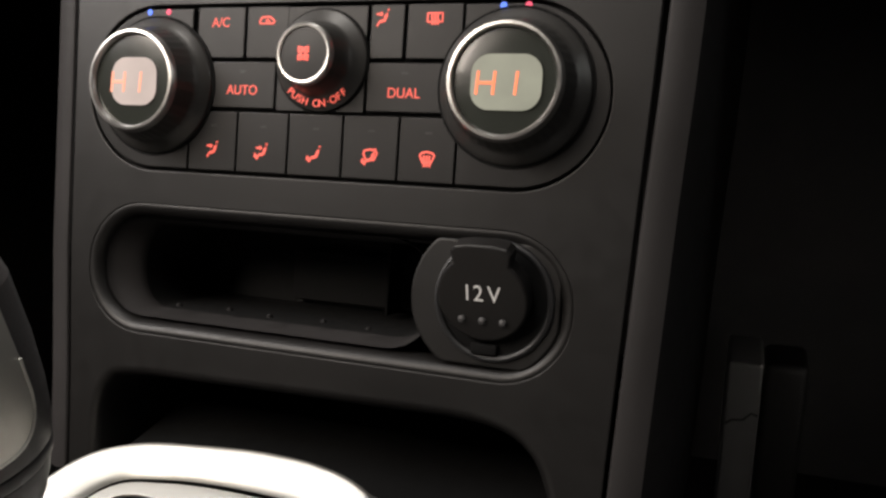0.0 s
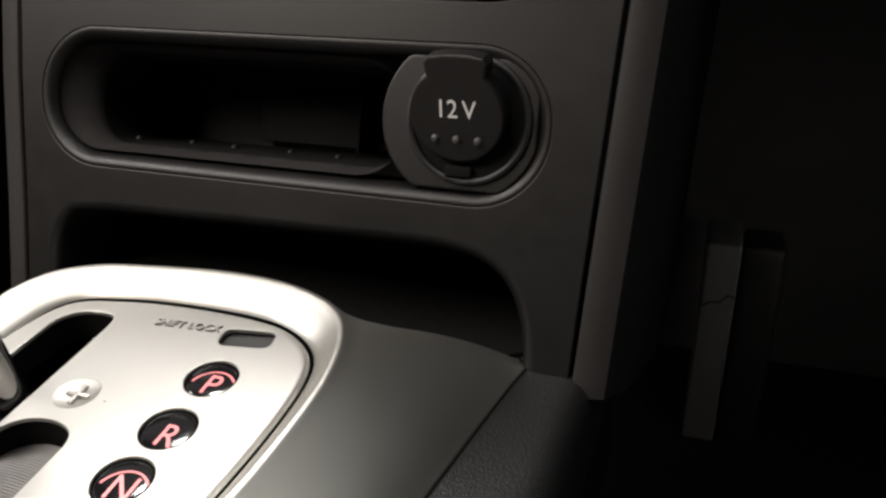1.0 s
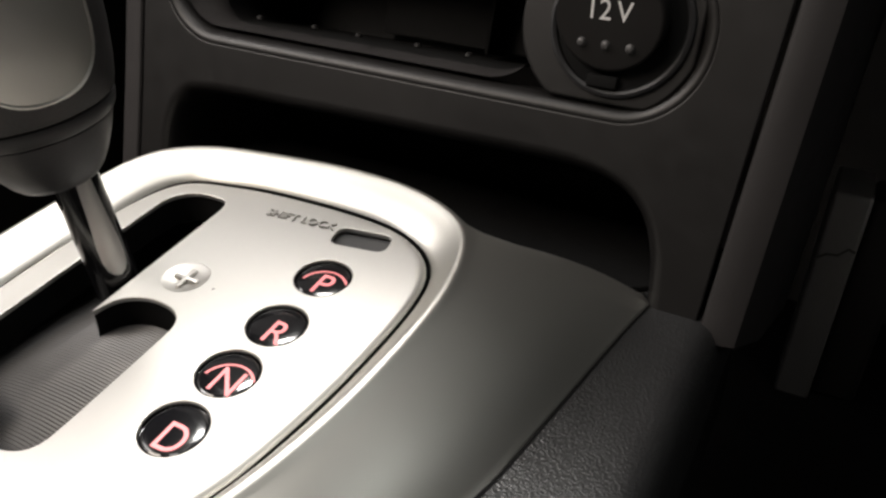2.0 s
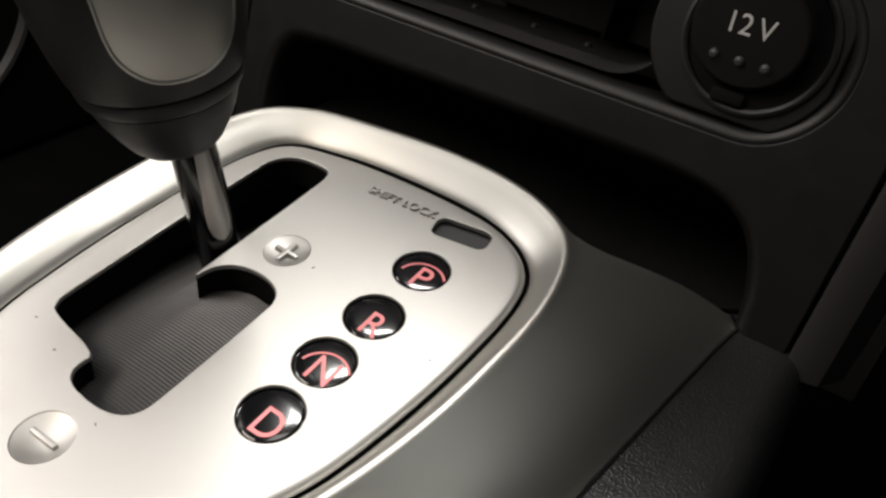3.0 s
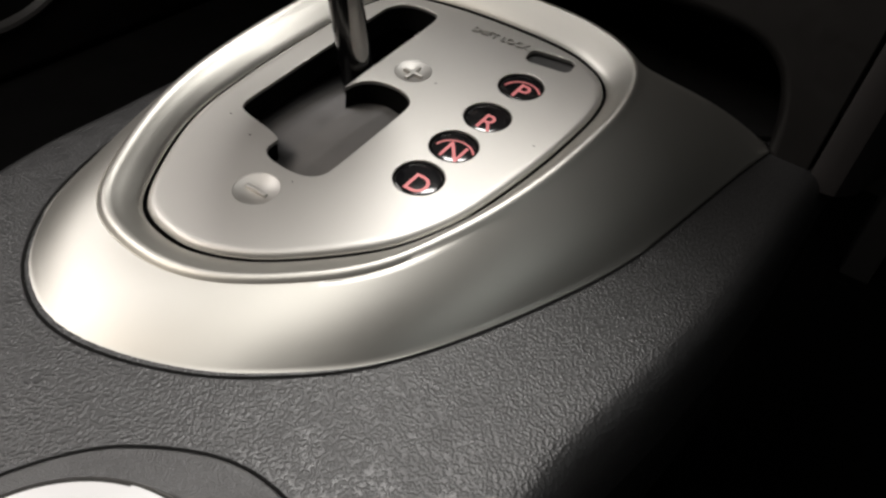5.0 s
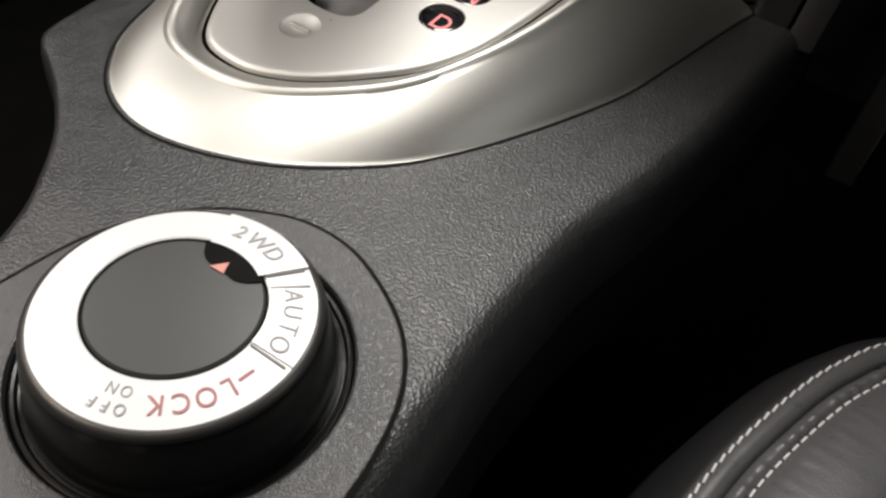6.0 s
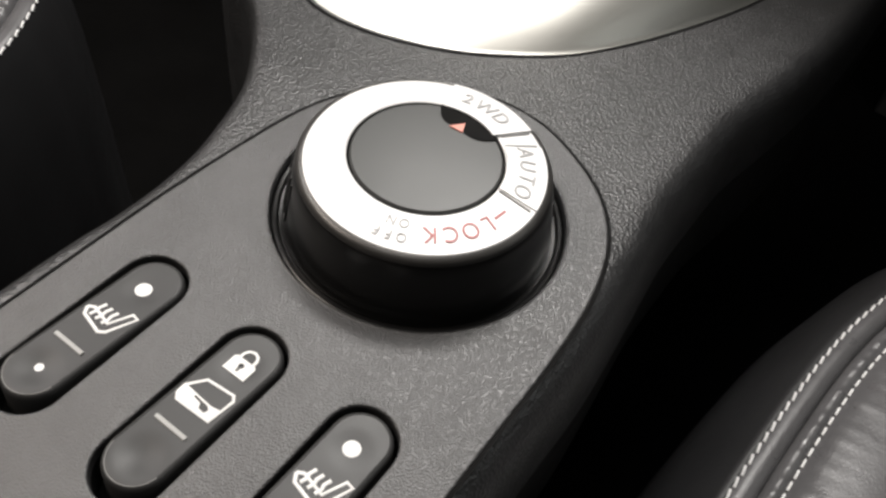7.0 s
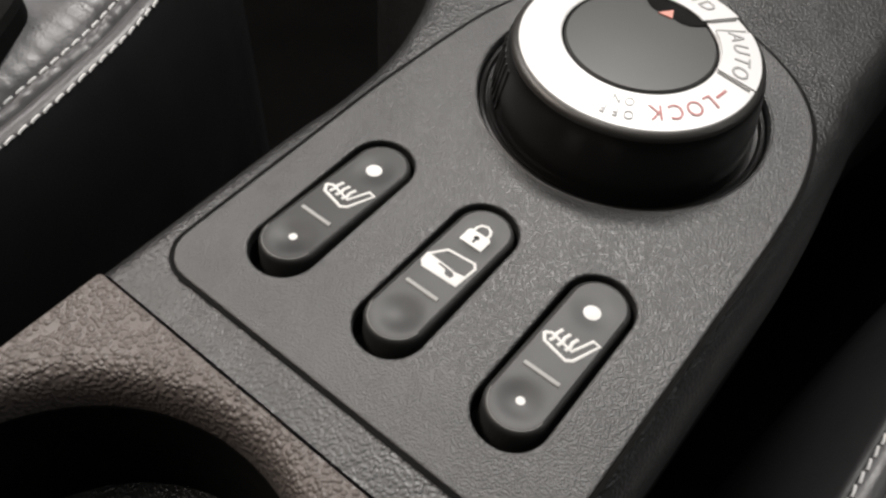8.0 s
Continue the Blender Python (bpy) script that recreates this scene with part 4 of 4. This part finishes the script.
part("flange", lathe([(31.2, -3.2), (31.3, -1.6), (31.1, -1.1), (30.7, -0.9), (30.2, -1.1), (29.7, -2.0), (28.9, -2.2)], n=96), BODY_BLACK, dk, "black flange round the knob", m=HERE)
for k in range(22):
    a = 132 + k * 4.6
    part("grip_rib", box(-0.45, 0.45, -0.5, 0.35, 0, 10.6, 0.3), BODY_BLACK, body, m=HERE @ pose(0, 0, 0, 0, 0, a - 90) @ pose(0, 28.5, 0.2, 10.4, 0, 0))
part("chrome_edge", lathe([(25.9, 12.6), (26.0, 13.3), (25.7, 13.9), (25.0, 14.35), (24.5, 14.45)], n=96), DIAL, dk, "dark satin edge", m=HERE)
ring_p = part("ring", lathe([(24.6, 12.8), (24.4, 13.1), (20, 13.9), (16.4, 14.5), (16.0, 14.3), (15.9, 13.2)], n=96), RING_SILVER, dk, "matt silver marked ring", m=TOP)
part("cap", lathe([(15.5, 12.5), (15.4, 14.0), (15.0, 14.5), (10, 14.7), (0.3, 14.75)], n=72, cap1=True), CAP, dk, "satin charcoal cap", m=TOP)
part("cap_joint", lathe([(16.0, 13.9), (15.4, 13.8)], n=72), GAP, dk, m=TOP)


def sector(r0, r1, a0, a1, h0, h1, n=20, thick=0.3):
    """A curved strip on the knob between two radii and two angles."""
    angs = np.linspace(radians(a0), radians(a1), n)
    rings = [[(r * math.cos(a), r * math.sin(a), h) for a in angs] for r, h in ((r0, h0 - thick), (r0, h0), (r1, h1), (r1, h1 - thick))]
    return loft(rings, False)


part("window", sector(15.0, 24.5, 62, 112, 15.2, 13.6), RING_SILVER, ring_p, "raised silver marking", m=TOP)
part("window", sector(16.2, 24.5, 7, 50, 14.85, 13.4), RING_SILVER, ring_p, "raised silver marking", m=TOP)
angs = np.linspace(radians(57), radians(116), 25)
scoop = [[((15.5 - (15.5 - r) * (1 - abs(2 * k / 24 - 1) ** 4) ** 0.5) * math.cos(a), (15.5 - (15.5 - r) * (1 - abs(2 * k / 24 - 1) ** 4) ** 0.5) * math.sin(a), h) for k, a in enumerate(angs)]
         for r, h in ((10.2, 14.78), (10.9, 14.84), (12.6, 14.82), (15.5, 14.8))]
part("notch", loft(scoop, False), GAP, dk, "black pointer recess", m=TOP)
part("pointer", sheet([[(-1.5, 9.6), (1.7, 9.8), (0.6, 12.4)]], 0.3, top=15.0), PRINT_PINK, dk, "salmon printed pointer", m=TOP)


def ring_text(word, mid, step, radius, size, h, mat):
    """Letters round the knob's ring, tops outwards, leaning with its slope."""
    for k, ch in enumerate(word):
        a = mid - (k - (len(word) - 1) / 2) * step
        part("letter", text(ch, size, 0, 0, 0, thick=0.1, squeeze=0.9), mat, ring_p, "printed letter", m=TOP @ pose(0, 0, h, 0, 0, a - 90) @ pose(0, radius, 0, -9.5, 0, 0))


ring_text("2WD", 88, 12.4, 19.9, 5.2, 14.52, PRINT_DARK)
ring_text("AUTO", 29, 10.4, 20.2, 4.9, 14.27, PRINT_DARK)
ring_text("LOCK", -35, 11.0, 20.2, 4.9, 13.98, PRINT_RED)
ring_text("OFF", -72, 6.4, 21.6, 2.8, 13.76, PRINT_DARK)
ring_text("ON", -70, 7.6, 18.5, 2.8, 14.24, PRINT_DARK)
part("tick", box(-1.5, 1.5, -0.28, 0.28, -0.04, 0.08), PRINT_RED, ring_p, "red printed line", m=TOP @ pose(0, 0, 13.95, 0, 0, -99) @ pose(0, 20.0, 0, -9.5, 0, 0))
for a, h in ((5, 14.0), (51, 14.05), (61, 14.05)):
    part("tick", box(-0.2, 0.2, -3.6, 3.6, -0.3, 0.12), PRINT_DIM, ring_p, "fine dark line", m=TOP @ pose(0, 0, h, 0, 0, a - 90) @ pose(0, 20.0, 0, -9.5, 0, 0))



# ---- seats ----
def seat(name, label, path, side, z0, flare=1.0):
    """A seat cushion's bolster along a path; side: +1 where the outer face looks to the path's left."""
    pts = spline([(x, y, 0) for x, y in path], 44, False)
    ob = thing(name, path[2][0], path[2][1], -200, label, "car seat")
    prof = [(17, -170, 0), (17, -90, 0), (16.5, -60, 0), (15.5, -38, 0), (12.5, -20, 0), (7.5, -8, 0), (3, -2.0, 0), (1.4, -0.8, 0), (0.6, -0.9, 0), (0, -0.6, 0), (-0.8, -0.1, 0), (-2.4, 0.3, 0), (-4.2, 0.0, 0), (-5.2, -0.9, 0), (-5.7, -2.2, 0), (-6.2, -1.4, 0.8), (-7.2, -0.2, 2.4), (-8.6, 0.2, 2.8), (-9.8, -0.5, 1.4), (-10.5, -1.2, 0), (-11.2, -0.4, 1.2), (-12.6, 1.0, 1.3),
            (-15, 2.2, 0.7), (-19, 3.6, 0.2), (-24, 4.8, 0.0), (-31, 5.6, 0), (-36, 5.2, 0), (-38, 4.0, 0), (-38.8, 2.6, 0), (-39.6, 4.2, 0), (-42, 5.8, 0), (-44.6, 4.4, 0), (-45.4, 2.8, 0), (-46.4, 4.6, 0), (-50, 6.2, 0), (-80, 5.0, 0), (-140, -5.0, 0), (-220, -15.0, 0)]
    rings, st1, st2 = [], [], []
    run, last = 0.0, pts[0]
    rng = random.Random(7)
    wob = [rng.uniform(-1, 1) for _ in range(400)]
    for i, p in enumerate(pts):
        a, b = pts[max(i - 1, 0)], pts[min(i + 1, len(pts) - 1)]
        d = (b - a).normalized()
        n = Vector((-d.y, d.x, 0)) * side
        run, last = run + (p - last).length, p
        # Gathered leather along the inner seam.
        j = run / 5.2
        u = j - int(j)
        gather = 0.07 * math.cos(2 * math.pi * j) + 0.26 * (wob[int(j)] * (1 - u) + wob[int(j) + 1] * u)
        rings.append([(p.x + n.x * o, p.y + n.y * o, z0 + h + gather * g) for o, h, g in ((o * flare if o > 0 else o, h, g) for o, h, g in prof)])
        st1.append((p + n * 0.4, d))
        st2.append((p - n * 10.5, d))
    part("side_panel", loft([r[:9] for r in rings], False), SIDE_LEATHER, ob, "matt black side panel", angle=60)
    part("cushion", loft([r[8:] for r in rings], False), LEATHER, ob, "black leather cushion with seams", angle=60)
    bmst = tube([(-1.55, 0, 0), (-0.9, 0, 0.28), (0.9, 0, 0.26), (1.55, 0, 0)], 0.40, 6)
    me = finish("stitch", bmst, THREAD)
    thin = finish("stitch", tube([(-1.5, 0, 0), (-0.8, 0, 0.25), (0.8, 0, 0.25), (1.4, 0, 0)], 0.35, 6), THREAD)
    for row, h, mesh, lean in ((st1, -0.55, me, 9), (st2, -0.95, thin, 2)):
        left = 0.0
        for (p, d), (q, _) in zip(row, row[1:]):
            seg = (q - p).length
            while left < seg:
                c = p + (q - p) * (left / seg)
                s = new("stitch", mesh)
                s.parent = ob
                s.matrix_parent_inverse = Matrix.Translation(ob.location).inverted()
                s.matrix_basis = pose(c.x / 1000, c.y / 1000, (z0 + h) / 1000, 0, 0, math.degrees(math.atan2(d.y, d.x)) + lean)
                left += 4.3
            left -= seg
    return ob


seat("passenger_seat", "black leather passenger seat cushion with pale double stitching", [(140, -300), (143, -200), (145.5, -130), (149, -76), (154.5, -30), (162, 1), (173, 31), (190, 56), (230, 82), (300, 96)], 1, -21)
seat("driver_seat", "black leather driver seat cushion with pale double stitching", [(-48, -330), (-51, -250), (-57, -197), (-66, -158), (-72.5, -139), (-78.5, -125), (-87, -109), (-101, -92), (-132, -72), (-200, -58)], -1, 9, 0.35)

# ---- things beside the driver seat ----
# Unidentified dark object, given the rounded shape of a buckle.
buckle = thing("dark_seat_object", -91, -196, 11.5, "unidentified black rounded object lying on the driver seat", "seat belt buckle")
lp = turned(stadium(-91, -196, 40, 66, 12, 10), 32, -91, -196)
part("body", loft([ring3(offset_loop(lp, -1.5), 11.5), ring3(lp, 13), ring3(lp, 18), ring3(offset_loop(lp, -1.0), 20), ring3(offset_loop(lp, -3.0), 20.8)], True, True, True), GAP, buckle)
